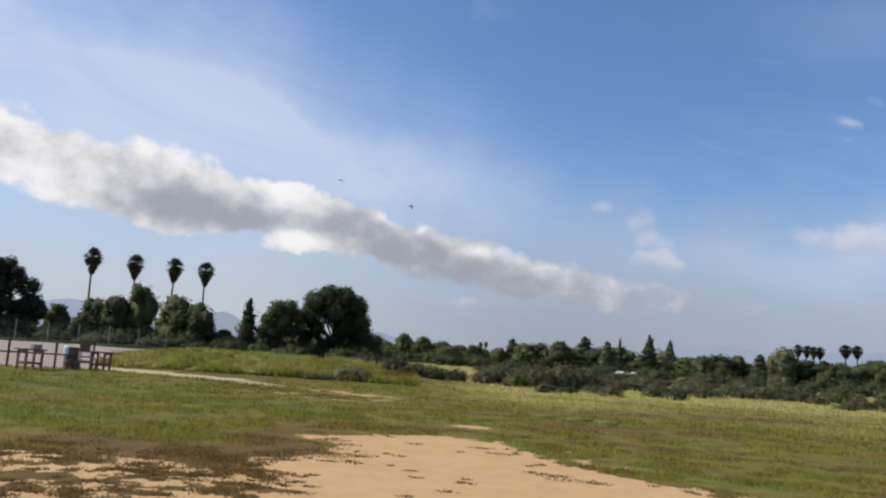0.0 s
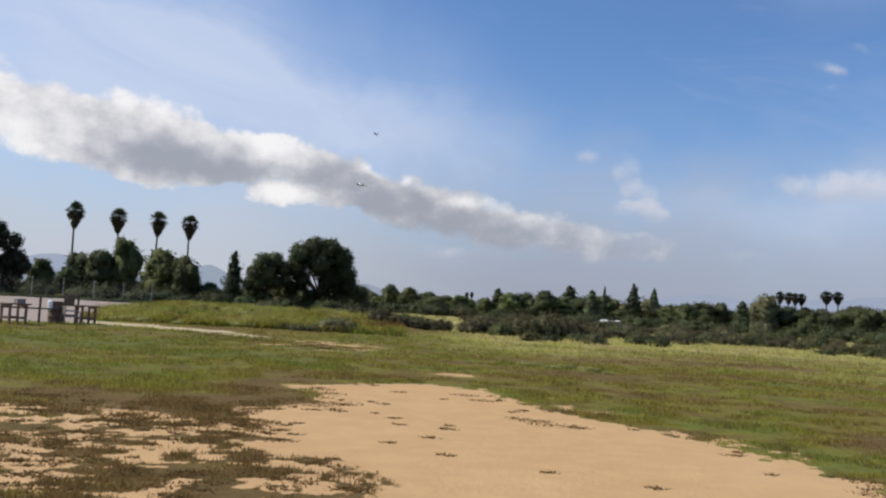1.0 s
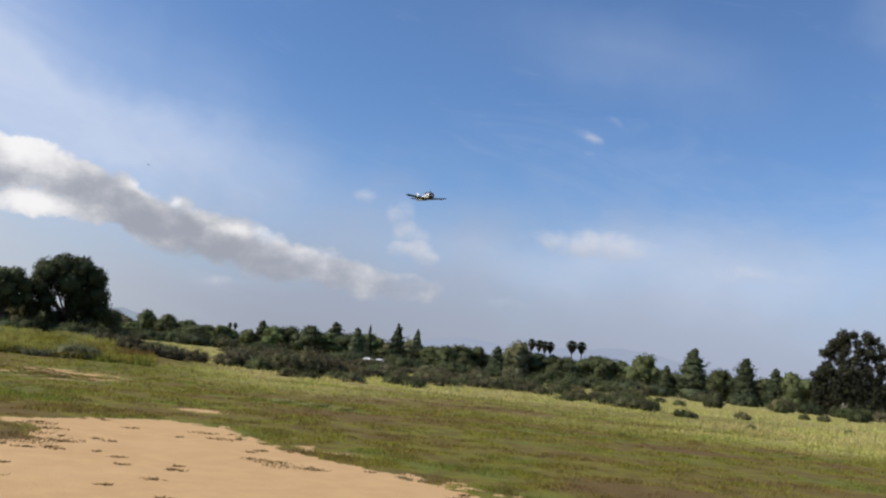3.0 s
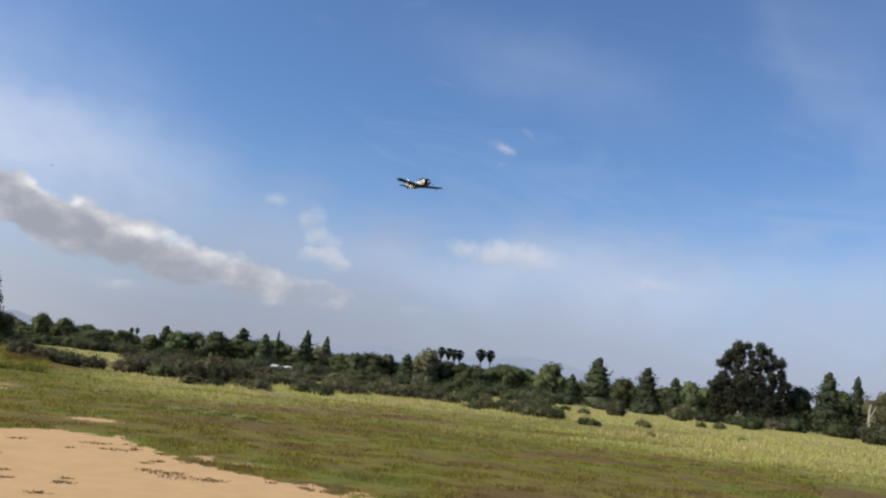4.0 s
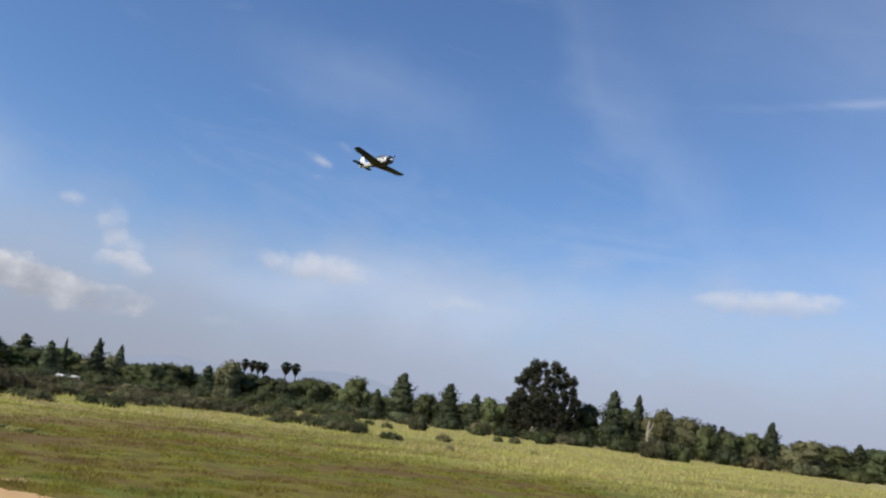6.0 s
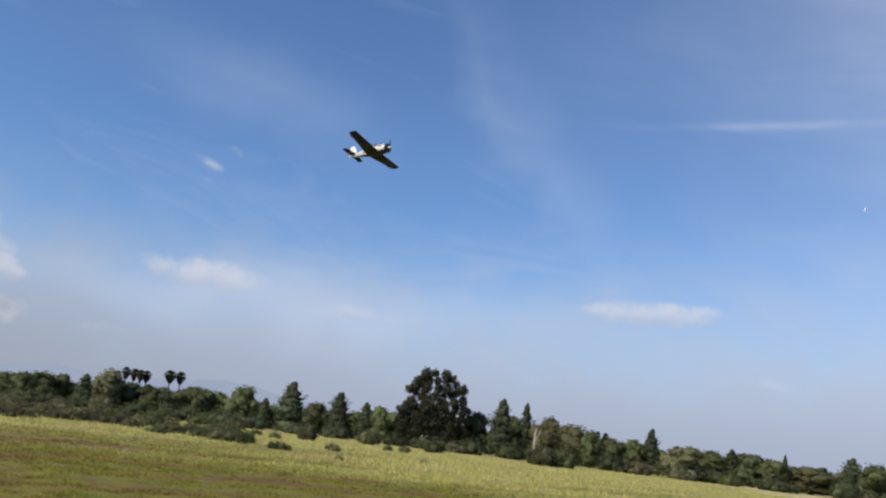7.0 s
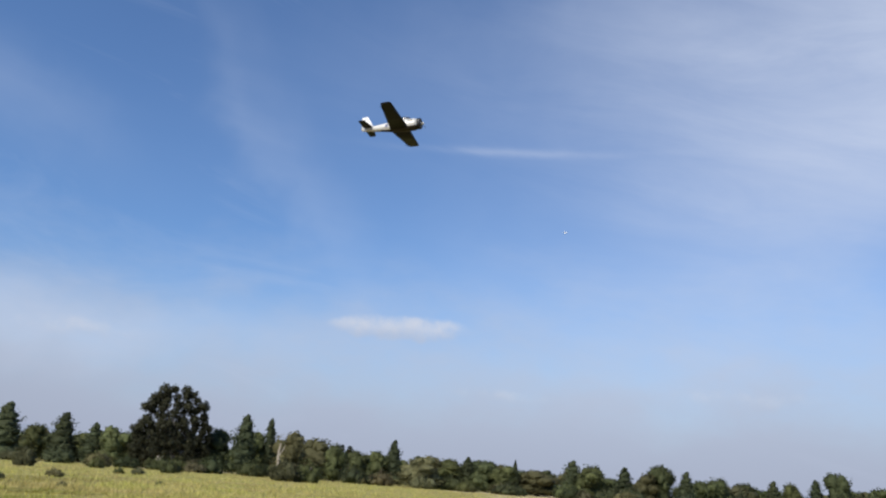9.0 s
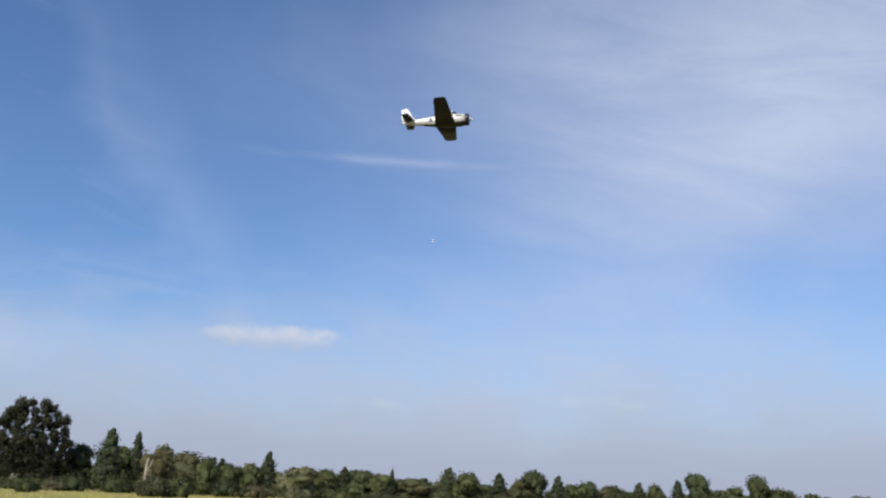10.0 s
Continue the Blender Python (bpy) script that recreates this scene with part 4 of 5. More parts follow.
def big_tree(name, label, at, lobes, leaf, bark, trunk_r, fork, seed, size=0.30, fill=0.66, sides=(-1, 0, 1)):
    """A large tree built to its own shape from lobes (x, z, radius), in metres."""
    rng = np.random.default_rng(seed)
    pts, rad, inner = [], [], []
    for x, z, r in lobes:
        for side in sides:
            y = side * r * 0.9 + rng.normal(0, 0.2)
            inner.append((x, y, z, r * fill, r * fill, r * fill))
            for k in range(int(34 * r * r) + 14):
                d = rng.normal(0, 1, 3)
                d /= np.linalg.norm(d)
                pts.append(np.array([x, y, z]) + d * r * rng.uniform(0.6, 1.0))
                rad.append(0.40)
    pts = np.array(pts)
    pts[:, 2] = np.maximum(pts[:, 2], 0.3)
    root = thing(name, label, "tree", at=at)
    part("crown", blended(leaves(rng, pts, np.array(rad), 8, size * 0.42, 0.15), masses(rng, inner)), LEAF[leaf], root)
    pieces = []
    for k in range(5):
        x0 = rng.normal(0, trunk_r * 1.2)
        top = lobes[int(rng.integers(len(lobes)))]
        pts2 = [(x0, rng.normal(0, 0.2), -0.2), (x0 * 1.3, 0, fork), ((x0 + top[0]) / 2, rng.normal(0, 0.4), (fork + top[1]) / 2), (top[0], 0, top[1])]
        pieces.append(tube(pts2, [trunk_r, trunk_r * 0.75, trunk_r * 0.5, trunk_r * 0.15], 8))
    for x, z, r in lobes:
        pieces.append(tube([(0, 0, fork), (x * 0.5, 0.2, fork + (z - fork) * 0.6), (x, 0.0, z)], [trunk_r * 0.5, trunk_r * 0.3, trunk_r * 0.1], 5))
    part("trunk", joined(pieces), bark, root)
    return root


def facing(az, d):
    """A pose at that bearing whose local x runs to the right as seen from the field."""
    p = bear(az, d)
    return pose(p.x, p.y, -0.05, 0, 0, -az)


big_tree("pine_tree", "huge dark green tree with a dense domed crown", facing(-6.95, 128), [
    (-3.0, 8.2, 2.0), (-1.0, 9.0, 2.0), (1.2, 9.1, 1.9), (3.0, 8.0, 1.8), (-3.6, 6.0, 1.7), (0.0, 7.0, 2.4), (3.6, 5.6, 1.8), (4.3, 3.6, 1.6),
    (1.6, 4.6, 2.0), (-2.6, 4.2, 1.5), (-4.2, 3.0, 1.2), (3.2, 2.0, 1.4), (-1.2, 2.2, 1.0), (0.8, 2.0, 1.0)], "dark", BARK, 0.34, 2.6, 31)
big_tree("pine_tree", "dark pine with a broad rounded crown over a bare trunk", facing(-10.4, 126), [
    (-1.9, 4.9, 1.25), (-0.8, 6.6, 1.35), (0.9, 6.9, 1.3), (2.1, 5.8, 1.2), (-2.4, 3.4, 1.0), (0.2, 5.2, 1.6), (2.6, 4.3, 1.0), (1.2, 3.7, 1.2), (-1.0, 3.4, 1.2), (-2.0, 2.1, 0.8), (-0.9, 1.8, 0.8)],
         "dark", BARK, 0.24, 2.2, 37)


def loose_lobes(seed, tall, half, count, low=1.2):
    """Separate leaf masses spread through an egg-shaped crown, thinner toward its top and sides."""
    rng = np.random.default_rng(seed)
    lobes = []
    for tries in range(4000):
        z = rng.uniform(low, tall)
        reach = half * (math.sin(math.pi * (0.16 + 0.80 * (z / (tall + 1.2)) ** 0.85)) ** 0.62)
        x, r = rng.uniform(-reach + 0.8, reach - 0.8), rng.uniform(0.60, 1.05) * (1.25 if z < 5 else 1.0)
        if all(math.hypot(x - a, z - b) > (0.60 if z > 5 else 0.5) * (r + c) for a, b, c in lobes):
            lobes.append((x, z, r))
        if len(lobes) == count:
            break
    return lobes


big_tree("eucalyptus_tree", "tall dark eucalyptus with clumped leaves and pale forked trunk", facing(43.1, 160), loose_lobes(9, 14.0, 7.4, 84), "euc", PALE_BARK, 0.30, 2.2, 33, 0.34, 0.52, (-1.0, 1.0))
big_tree("oak_tree", "large dark tree with a ragged dense crown beside the lot", facing(-28.6, 122), loose_lobes(14, 9.4, 8.2, 74), "euc", BARK, 0.34, 2.0, 41, 0.32, 0.66, (-1.0, 1.0))


# ---------------------------------------------------------------- palms
def palm_model(seed, skirted, label):
    """A fan palm one unit high: slim trunk, skirt of dead fronds, crown of fans. Its crown is about 0.115 units in radius."""
    rng = np.random.default_rng(seed)
    root = thing("palm_tree", label, "palm tree", "palms round the field")
    part("trunk", tube([(0.006 * math.sin(3 * z), 0.004 * math.sin(5 * z), z * 0.87 - 0.01) for z in np.linspace(0, 1, 9)], list(np.linspace(0.0145, 0.0085, 9)), 8), BARK, root)

    def fans(count, z0, up0, up1, long, droop):
        verts, faces = [], []
        for k in range(count):
            t, up = rng.uniform(0, 2 * math.pi), math.radians(rng.uniform(up0, up1))
            way = Vector((math.cos(t) * math.cos(up), math.sin(t) * math.cos(up), math.sin(up)))
            side = Vector((-math.sin(t), math.cos(t), 0))
            hub = Vector((0, 0, z0 + rng.uniform(-0.01, 0.01))) + way * long * rng.uniform(0.45, 0.6)
            verts += [tuple(Vector((0, 0, z0)) + side * 0.002), tuple(Vector((0, 0, z0)) - side * 0.002), tuple(hub)]
            o = len(verts)
            faces.append((o - 3, o - 2, o - 1))
            for j in range(9):
                f = math.radians(-72 + 18 * j)
                tip = hub + (way * math.cos(f) + side * math.sin(f)) * long * rng.uniform(0.42, 0.58) + Vector((0, 0, -droop * long * rng.uniform(0.2, 1.0)))
                w = (side * math.cos(f) - way * math.sin(f)) * long * 0.055
                o = len(verts)
                verts += [tuple(hub - w), tuple(hub + w), tuple(tip)]
                faces.append((o, o + 1, o + 2))
        return verts, faces

    part("crown", joined([fans(40, 0.90, -25, 35, 0.122, 0.3), fans(36, 0.905, 25, 88, 0.105, 0.12), fans(44, 0.905, -30, 88, 0.062, 0.15)]), LEAF["palm"], root)
    if skirted:
        pieces = []
        for k in range(150):
            t, z = rng.uniform(0, 2 * math.pi), rng.uniform(0.77, 0.915)
            r = 0.012 + 0.075 * ((z - 0.76) / 0.14)
            a = Vector((0.008 * math.cos(t), 0.008 * math.sin(t), z + 0.012))
            e = Vector((r * math.cos(t), r * math.sin(t), z - 0.045))
            s = Vector((-math.sin(t), math.cos(t), 0)) * 0.011
            pieces.append(([tuple(a), tuple(e - s), tuple(e - Vector((0, 0, 0.03))), tuple(e + s)], [(0, 1, 2, 3)]))
        part("dead_frond_skirt", joined(pieces), LEAF["skirt"], root, "brown hanging dead fronds")
    return root


TALL_PALM = [palm_model(61, True, "tall fan palm with slim trunk and shaggy brown skirt"), palm_model(62, True, "tall fan palm with slim trunk and shaggy brown skirt")]
for az, top, d in ((-22.49, 5.05, 150), (-19.95, 4.94, 152), (-17.55, 4.94, 149), (-15.59, 4.88, 151)):
    tall = EYE + d * math.tan(radians(top))
    plant(TALL_PALM, bear(az, d), (tall * 1.0, tall / 0.985))
FAR_PALM = [palm_model(63, True, "distant fan palm rising above the tree line"), palm_model(64, True, "distant fan palm rising above the tree line")]
for az, top, d, wide in ((23.11, 2.22, 190, 1.15), (23.62, 2.2, 192, 1.2), (24.0, 2.15, 190, 1.1), (24.36, 2.15, 191, 1.2), (25.79, 2.36, 188, 1.45), (26.42, 2.36, 189, 1.25),
                         (3.0, 1.08, 230, 1.0), (3.34, 1.11, 231, 1.0), (53.9, 1.75, 168, 0.9), (54.4, 1.7, 170, 1.0)):
    tall = EYE + d * math.tan(radians(top))
    plant(FAR_PALM, bear(az, d), (tall * wide, tall / 0.985))


# ---------------------------------------------------------------- bushes
def bush_model(kind, label, seed, twigs):
    rng = np.random.default_rng(seed)
    root = thing("bush", label, "bush", "scrub in the meadow")
    pts = []
    for k in range(230):
        t, u = rng.uniform(0, 2 * math.pi), rng.random() ** 0.5
        dome = math.sqrt(max(0.0, 1 - u * u)) * (0.72 + 0.25 * math.sin(3 * t + seed) * math.sin(5 * u))
        pts.append((0.47 * u * math.cos(t), 0.47 * u * math.sin(t), 0.08 + 0.82 * dome * rng.uniform(0.25, 1.0) ** 0.7))
    pts = np.array(pts)
    inner = []
    for k in range(7):
        t, r = 2 * math.pi * k / 6, 0.26 if k < 6 else 0.0
        h = 0.62 * (0.8 + 0.3 * math.sin(2.3 * k + seed)) if k < 6 else 0.74
        inner.append((r * math.cos(t), r * math.sin(t), 0.36 * h, 0.15, 0.15, 0.42 * h))
    part("foliage", blended(leaves(rng, pts, np.full(len(pts), 0.09), 4, 0.028), masses(rng, inner)), LEAF[kind], root)
    stems = []
    for k in range(twigs):
        e = pts[int(rng.integers(len(pts)))]
        stems.append(tube([(0.1 * e[0], 0.1 * e[1], -0.02), (0.5 * e[0], 0.5 * e[1], 0.5 * e[2]), (1.1 * e[0], 1.1 * e[1], 1.1 * e[2])], [0.012, 0.008, 0.003], 4))
    part("twig_frame", joined(stems), BARK, root)
    return root


BUSH = {
    "brush": [bush_model("brush", "grey-brown twiggy scrub bush in dry grass", 71, 26), bush_model("brush", "grey-brown twiggy scrub bush in dry grass", 72, 26)],
    "green": [bush_model("mid", "low dark green bush in dry grass", 73, 10), bush_model("olive", "low olive-green bush in dry grass", 74, 12)],
    "dark": [bush_model("dark", "dark undergrowth at the foot of the trees", 75, 8), bush_model("con", "dark undergrowth at the foot of the trees", 76, 8)],
    "weed": [bush_model("weed", "clump of tall green weeds on the bank", 77, 10), bush_model("weed", "clump of tall green weeds on the bank", 78, 10)],
}


def scrub(kind, a0, a1, d0, d1, count, wide, tall):
    for k in range(count):
        az = a0 + (a1 - a0) * (k + PICK.random()) / count
        d = PICK.uniform(d0, d1)
        at = bear(az, d)
        at.z = float(height(np.array([at.x]), np.array([at.y]))[0]) - 0.03
        s = PICK.uniform(0.7, 1.25)
        plant(BUSH[kind], at, (wide * s * PICK.uniform(0.7, 1.05), tall * s * PICK.uniform(0.9, 1.4)))


scrub("weed", -20, -6, 42.5, 45, 16, 1.3, 0.35)
scrub("green", -9.5, -6, 42, 43.5, 5, 1.5, 0.4)
scrub("weed", -18, -2, 50, 62, 12, 2.0, 0.5)
scrub("brush", -17, -3, 58, 75, 10, 2.4, 0.8)
scrub("green", -6.3, -5.2, 43, 44.5, 2, 2.0, 0.85)
scrub("brush", -4.6, 1.5, 52, 58, 8, 2.2, 1.0)
scrub("green", -3.6, 0.5, 54, 58, 3, 2.0, 0.9)
scrub("weed", 6.5, 12.0, 25, 26.6, 10, 0.8, 0.16)
for x, y, wide in ((5.02, 8.72, 0.34), (4.78, 8.5, 0.22), (4.55, 9.3, 0.18)):
    plant(BUSH["weed"], Vector((x, y, float(height(np.array([x]), np.array([y]))[0]) - 0.01)), (wide, 0.07))
scrub("brush", 3.4, 11, 54, 64, 15, 2.8, 1.5)
scrub("green", 5.0, 9.5, 53, 58, 6, 2.6, 1.45)
scrub("brush", 10, 18, 54, 70, 13, 2.4, 1.1)
scrub("green", 9, 18, 60, 72, 6, 2.3, 1.2)
scrub("green", 17, 31, 60, 80, 18, 2.5, 0.95)
scrub("brush", 16, 30, 62, 92, 16, 2.6, 0.95)
scrub("green", 28.6, 30.8, 58, 62, 4, 2.2, 1.05)
for az, d, wide, tall in ((31.3, 62, 1.8, 0.9), (33.35, 55, 1.5, 0.65), (34.0, 55.5, 0.8, 0.45), (36.9, 66, 1.6, 0.7), (35.0, 100, 3.0, 2.4), (40.4, 92, 1.4, 0.8), (41.5, 94, 1.7, 0.9),
                          (43.3, 118, 3.6, 1.9), (39.0, 120, 2.6, 1.6), (37.5, 47, 0.7, 0.4), (43.0, 60, 0.8, 0.4), (50.4, 118, 5.5, 3.4), (51.8, 120, 5.0, 3.0), (33.0, 90, 1.6, 0.8), (31.8, 95, 1.5, 0.8)):
    at = bear(az, d)
    at.z = float(height(np.array([at.x]), np.array([at.y]))[0]) - 0.03
    plant(BUSH["green"], at, (wide * 0.9, tall * 1.35))
scrub("brush", 3, 20, 78, 135, 30, 4.0, 1.3)
scrub("green", 16, 31, 95, 140, 12, 4.0, 1.3)
scrub("dark", -31, -17, 98, 104, 16, 4.0, 0.5)
scrub("dark", -30, -3, 112, 124, 20, 5.0, 2.0)
scrub("dark", -3, 30, 150, 168, 18, 7.0, 2.8)
scrub("green", -3, 30, 146, 164, 10, 5.0, 2.5)
scrub("green", 7.5, 17, 47, 55, 7, 2.0, 0.8)
scrub("dark", 28, 98, 142, 154, 30, 6.0, 2.8)
scrub("green", 28, 98, 138, 154, 22, 5.0, 2.6)
scrub("brush", 44, 98, 140, 152, 10, 4.5, 2.4)


# ---------------------------------------------------------------- fences, tables and other made things
def post_and_wire_fence():
    """Tall chain-link fence along the far edge of the dirt lot."""
    fence = thing("chain_link_fence", "tall grey chain-link fence along the dirt lot", "fence")
    a, b = Vector((-62, 88, 0)), Vector((-33, 104, 0))
    n = 10
    pts = [a.lerp(b, i / n) for i in range(n + 1)]
    for i, p in enumerate(pts):
        part("post", tube([(p.x, p.y, -0.05), (p.x, p.y, 2.3)], [0.05, 0.045], 6), STEEL, fence)
    for z in (0.08,):
        part("rail", tube([(a.x, a.y, z), (b.x, b.y, z)], [0.025, 0.025], 5), STEEL, fence)
    way = (b - a).normalized()
    wires = []
    length = (b - a).length
    for i in range(int(length / 0.6)):
        p, q = a + way * 0.6 * i, a + way * min(0.6 * i + 2.1, length)
        for z0, z1 in ((0.1, 2.2), (2.2, 0.1)):
            wires.append(tube([(p.x, p.y, z0), (q.x, q.y, z1)], [0.0045, 0.0045], 3, False))
    part("mesh_wire", joined(wires), STEEL, fence)


def rail_fence():
    """Dark posts with one rail behind the tables."""
    fence = thing("rail_fence", "low dark wooden post and rail fence by the lot", "fence")
    spots = [bear(az, 37.0) for az in (-32.6, -29.6, -26.6, -24.0, -22.9)]
    for k, q in enumerate(spots[:4]):
        bm = bmesh.new()
        box(bm, (q.x, q.y, 0.52), (0.075, 0.075, 1.14), bevel=0.012)
        part("post", bm, DARK_WOOD, fence)
    for q, r in zip(spots, spots[1:]):
        m, way = (q + r) / 2, r - q
        bm = bmesh.new()
        box(bm, (m.x + 0.03, m.y - 0.07, 0.58), (way.length - 0.01, 0.04, 0.06), Matrix.Rotation(math.atan2(way.y, way.x), 3, "Z"), 0.008)
        part("rail", bm, DARK_WOOD, fence)


def work_table(at, long):
    """A rough field table: plank top on two braced leg frames."""
    table = thing("work_table", "weathered brown wooden work table on the grass edge", "table", "tables by the lot", at=at)
    for k in range(4):
        bm = bmesh.new()
        box(bm, (0, -0.27 + 0.18 * k, 0.745), (long, 0.172, 0.055), bevel=0.006)
        part("plank", bm, WOOD, table)
    for sx in (-1, 1):
        for sy in (-1, 1):
            bm = bmesh.new()
            box(bm, (sx * (long / 2 - 0.14), sy * 0.26, 0.36), (0.08, 0.08, 0.73), bevel=0.008)
            part("leg", bm, WOOD, table)
        bm = bmesh.new()
        box(bm, (sx * (long / 2 - 0.14), 0, 0.22), (0.045, 0.46, 0.08), bevel=0.006)
        part("stretcher", bm, WOOD, table)
        bm = bmesh.new()
        box(bm, (sx * (long / 2 - 0.14), 0, 0.69), (0.05, 0.46, 0.07), bevel=0.006)
        part("cleat", bm, WOOD, table)
    for sy in (-1, 1):
        bm = bmesh.new()
        box(bm, (0, sy * 0.26, 0.24), (long - 0.37, 0.04, 0.075), bevel=0.006)
        part("side_brace", bm, WOOD, table)
    return table


def trash_barrel(at):
    barrel = thing("trash_barrel", "rusty brown steel drum with white liner used as bin", "barrel", at=at)
    prof = [(0.275, 0.0), (0.29, 0.02), (0.28, 0.05), (0.282, 0.27), (0.298, 0.29), (0.282, 0.31), (0.282, 0.57), (0.298, 0.59), (0.282, 0.61), (0.28, 0.84), (0.292, 0.86), (0.292, 0.885), (0.27, 0.885), (0.265, 0.4), (0.0, 0.38)]
    verts, faces, sides = [], [], 24
    for r, z in prof:
        for k in range(sides):
            verts.append((r * math.cos(2 * math.pi * k / sides), r * math.sin(2 * math.pi * k / sides), z))
    for i in range(len(prof) - 1):
        for k in range(sides):
            k2 = (k + 1) % sides
            faces.append((i * sides + k, i * sides + k2, (i + 1) * sides + k2, (i + 1) * sides + k))
    smooth(part("drum", (verts, faces), BARREL, barrel))
    bm = bmesh.new()
    box(bm, (-0.19, -0.07, 0.72), (0.24, 0.42, 0.44), bevel=0.07)
    part("liner", bm, WHITE_PAINT, barrel, "white plastic liner hanging over the rim")


def notice_board(at):
    board = thing("notice_board", "dark wooden notice board between two posts", "sign", at=at)
    for x in (-0.26, 0.26):
        bm = bmesh.new()
        box(bm, (x, 0, 0.58), (0.08, 0.08, 1.24), bevel=0.01)
        part("post", bm, DARK_WOOD, board)
    bm = bmesh.new()
    box(bm, (-0.08, -0.06, 0.93), (0.40, 0.035, 0.50), bevel=0.006)
    part("panel", bm, WOOD, board)
    bm = bmesh.new()
    box(bm, (0.0, -0.06, 0.30), (0.60, 0.035, 0.08), bevel=0.006)
    part("rail", bm, WOOD, board)


post_and_wire_fence()
rail_fence()
work_table(facing(-25.4, 35.6) @ pose(0, 0, 0.05, 0, 0, 32), 0.92)
work_table(facing(-21.4, 38.0) @ pose(0, 0, 0.05, 0, 0, -28), 0.85)
q = bear(-23.1, 37.4)
trash_barrel(pose(q.x, q.y, 0.0, 0, 0, 20))
notice_board(facing(-22.25, 38.8) @ pose(0, 0, 0.05))


def storage_box(at):
    """A shallow lidded box."""
    crate = thing("storage_box", "small grey storage box lying on the work table", "box", at=at)
    bm = bmesh.new()
    box(bm, (0, 0, 0.07), (0.34, 0.24, 0.14), bevel=0.012)
    part("body", bm, STEEL, crate)
    bm = bmesh.new()
    box(bm, (0, 0, 0.153), (0.36, 0.26, 0.028), bevel=0.008)
    part("lid", bm, STEEL, crate)


storage_box(facing(-25.4, 35.6) @ pose(0, 0, 0.05, 0, 0, 32) @ pose(0.24, 0.06, 0.7725))


def garden_chair(at):
    """A low chair with two bent tube sides."""
    chair = thing("garden_chair", "grey-brown metal garden chair beside the rusty drum", "chair", at=at)
    for y in (-0.24, 0.24):
        loop = [(-0.30, y, 0.02), (-0.29, y, 0.50), (-0.22, y, 0.60), (0.20, y, 0.60), (0.29, y, 0.52), (0.30, y, 0.02)]
        part("side_frame", tube(loop, [0.022] * len(loop), 6), PALE_METAL, chair)
    bm = bmesh.new()
    box(bm, (0.0, 0, 0.36), (0.48, 0.44, 0.03), bevel=0.01)
    part("seat", bm, PALE_METAL, chair)
    bm = bmesh.new()
    box(bm, (-0.27, 0, 0.60), (0.03, 0.44, 0.34), bevel=0.01)
    part("backrest", bm, PALE_METAL, chair)


garden_chair(facing(-22.25, 37.0) @ pose(0, 0, 0.0, 0, 0, 18))


def small_house(at, wide, deep, tall):
    house = thing("house", "small low white building behind the scrub", "house", at=at)
    bm = bmesh.new()
    box(bm, (0, 0, tall / 2), (wide, deep, tall), bevel=0.02)
    part("wall", bm, WHITE_WALL, house)
    bm = bmesh.new()
    w, d = wide / 2 + 0.1, deep / 2 + 0.1
    v = [bm.verts.new(p) for p in ((-w, -d, tall), (w, -d, tall), (w, d, tall), (-w, d, tall), (-w, 0, tall + 0.3), (w, 0, tall + 0.3))]
    for f in ((0, 1, 5, 4), (2, 3, 4, 5), (0, 4, 3), (1, 2, 5), (3, 2, 1, 0)):
        bm.faces.new([v[i] for i in f])
    part("roof", bm, WHITE_WALL, house)
    bm = bmesh.new()
    box(bm, (wide * 0.12, -deep / 2 - 0.02, tall * 0.62), (0.3, 0.06, 0.4), bevel=0.01)
    part("window", bm, DARK_GLASS, house)


for az, wide in ((12.32, 1.25), (13.0, 1.45)):
    p = bear(az, 150)
    small_house(pose(p.x, p.y, 0.0, 0, 0, -42), wide, 1.6, 0.85)


def dead_trunk(at, tall):
    trunk = thing("dead_trunk", "pale bare dead trunk standing among the trees", "tree trunk", at=at)
    part("stem", tube([(0, 0, -0.1), (0.1, 0, tall * 0.4), (0.05, 0.05, tall * 0.75), (0.2, 0, tall)], [0.32, 0.27, 0.22, 0.12], 9), PALE_BARK, trunk)
    part("snag", tube([(0.06, 0, tall * 0.6), (0.7, -0.1, tall * 0.85), (0.9, -0.1, tall * 0.98)], [0.13, 0.09, 0.04], 6), PALE_BARK, trunk)


dead_trunk(facing(49.85, 141), 5.5)
dead_trunk(facing(51.7, 140), 2.2)
dead_trunk(facing(42.4, 150), 2.3)


# ---------------------------------------------------------------- aircraft
def loft(sections, sides=20):
    """Verts and faces through elliptical sections (x, half width, half height, centre height)."""
    verts, faces = [], []
    for x, w, h, z in sections:
        for k in range(sides):
            t = 2 * math.pi * k / sides
            verts.append((x, w * math.cos(t), z + h * math.sin(t)))
    for i in range(len(sections) - 1):
        for k in range(sides):
            k2 = (k + 1) % sides
            faces.append((i * sides + k, i * sides + k2, (i + 1) * sides + k2, (i + 1) * sides + k))
    faces.append(tuple(range(sides))[::-1])
    faces.append(tuple((len(sections) - 1) * sides + k for k in range(sides)))
    return verts, faces


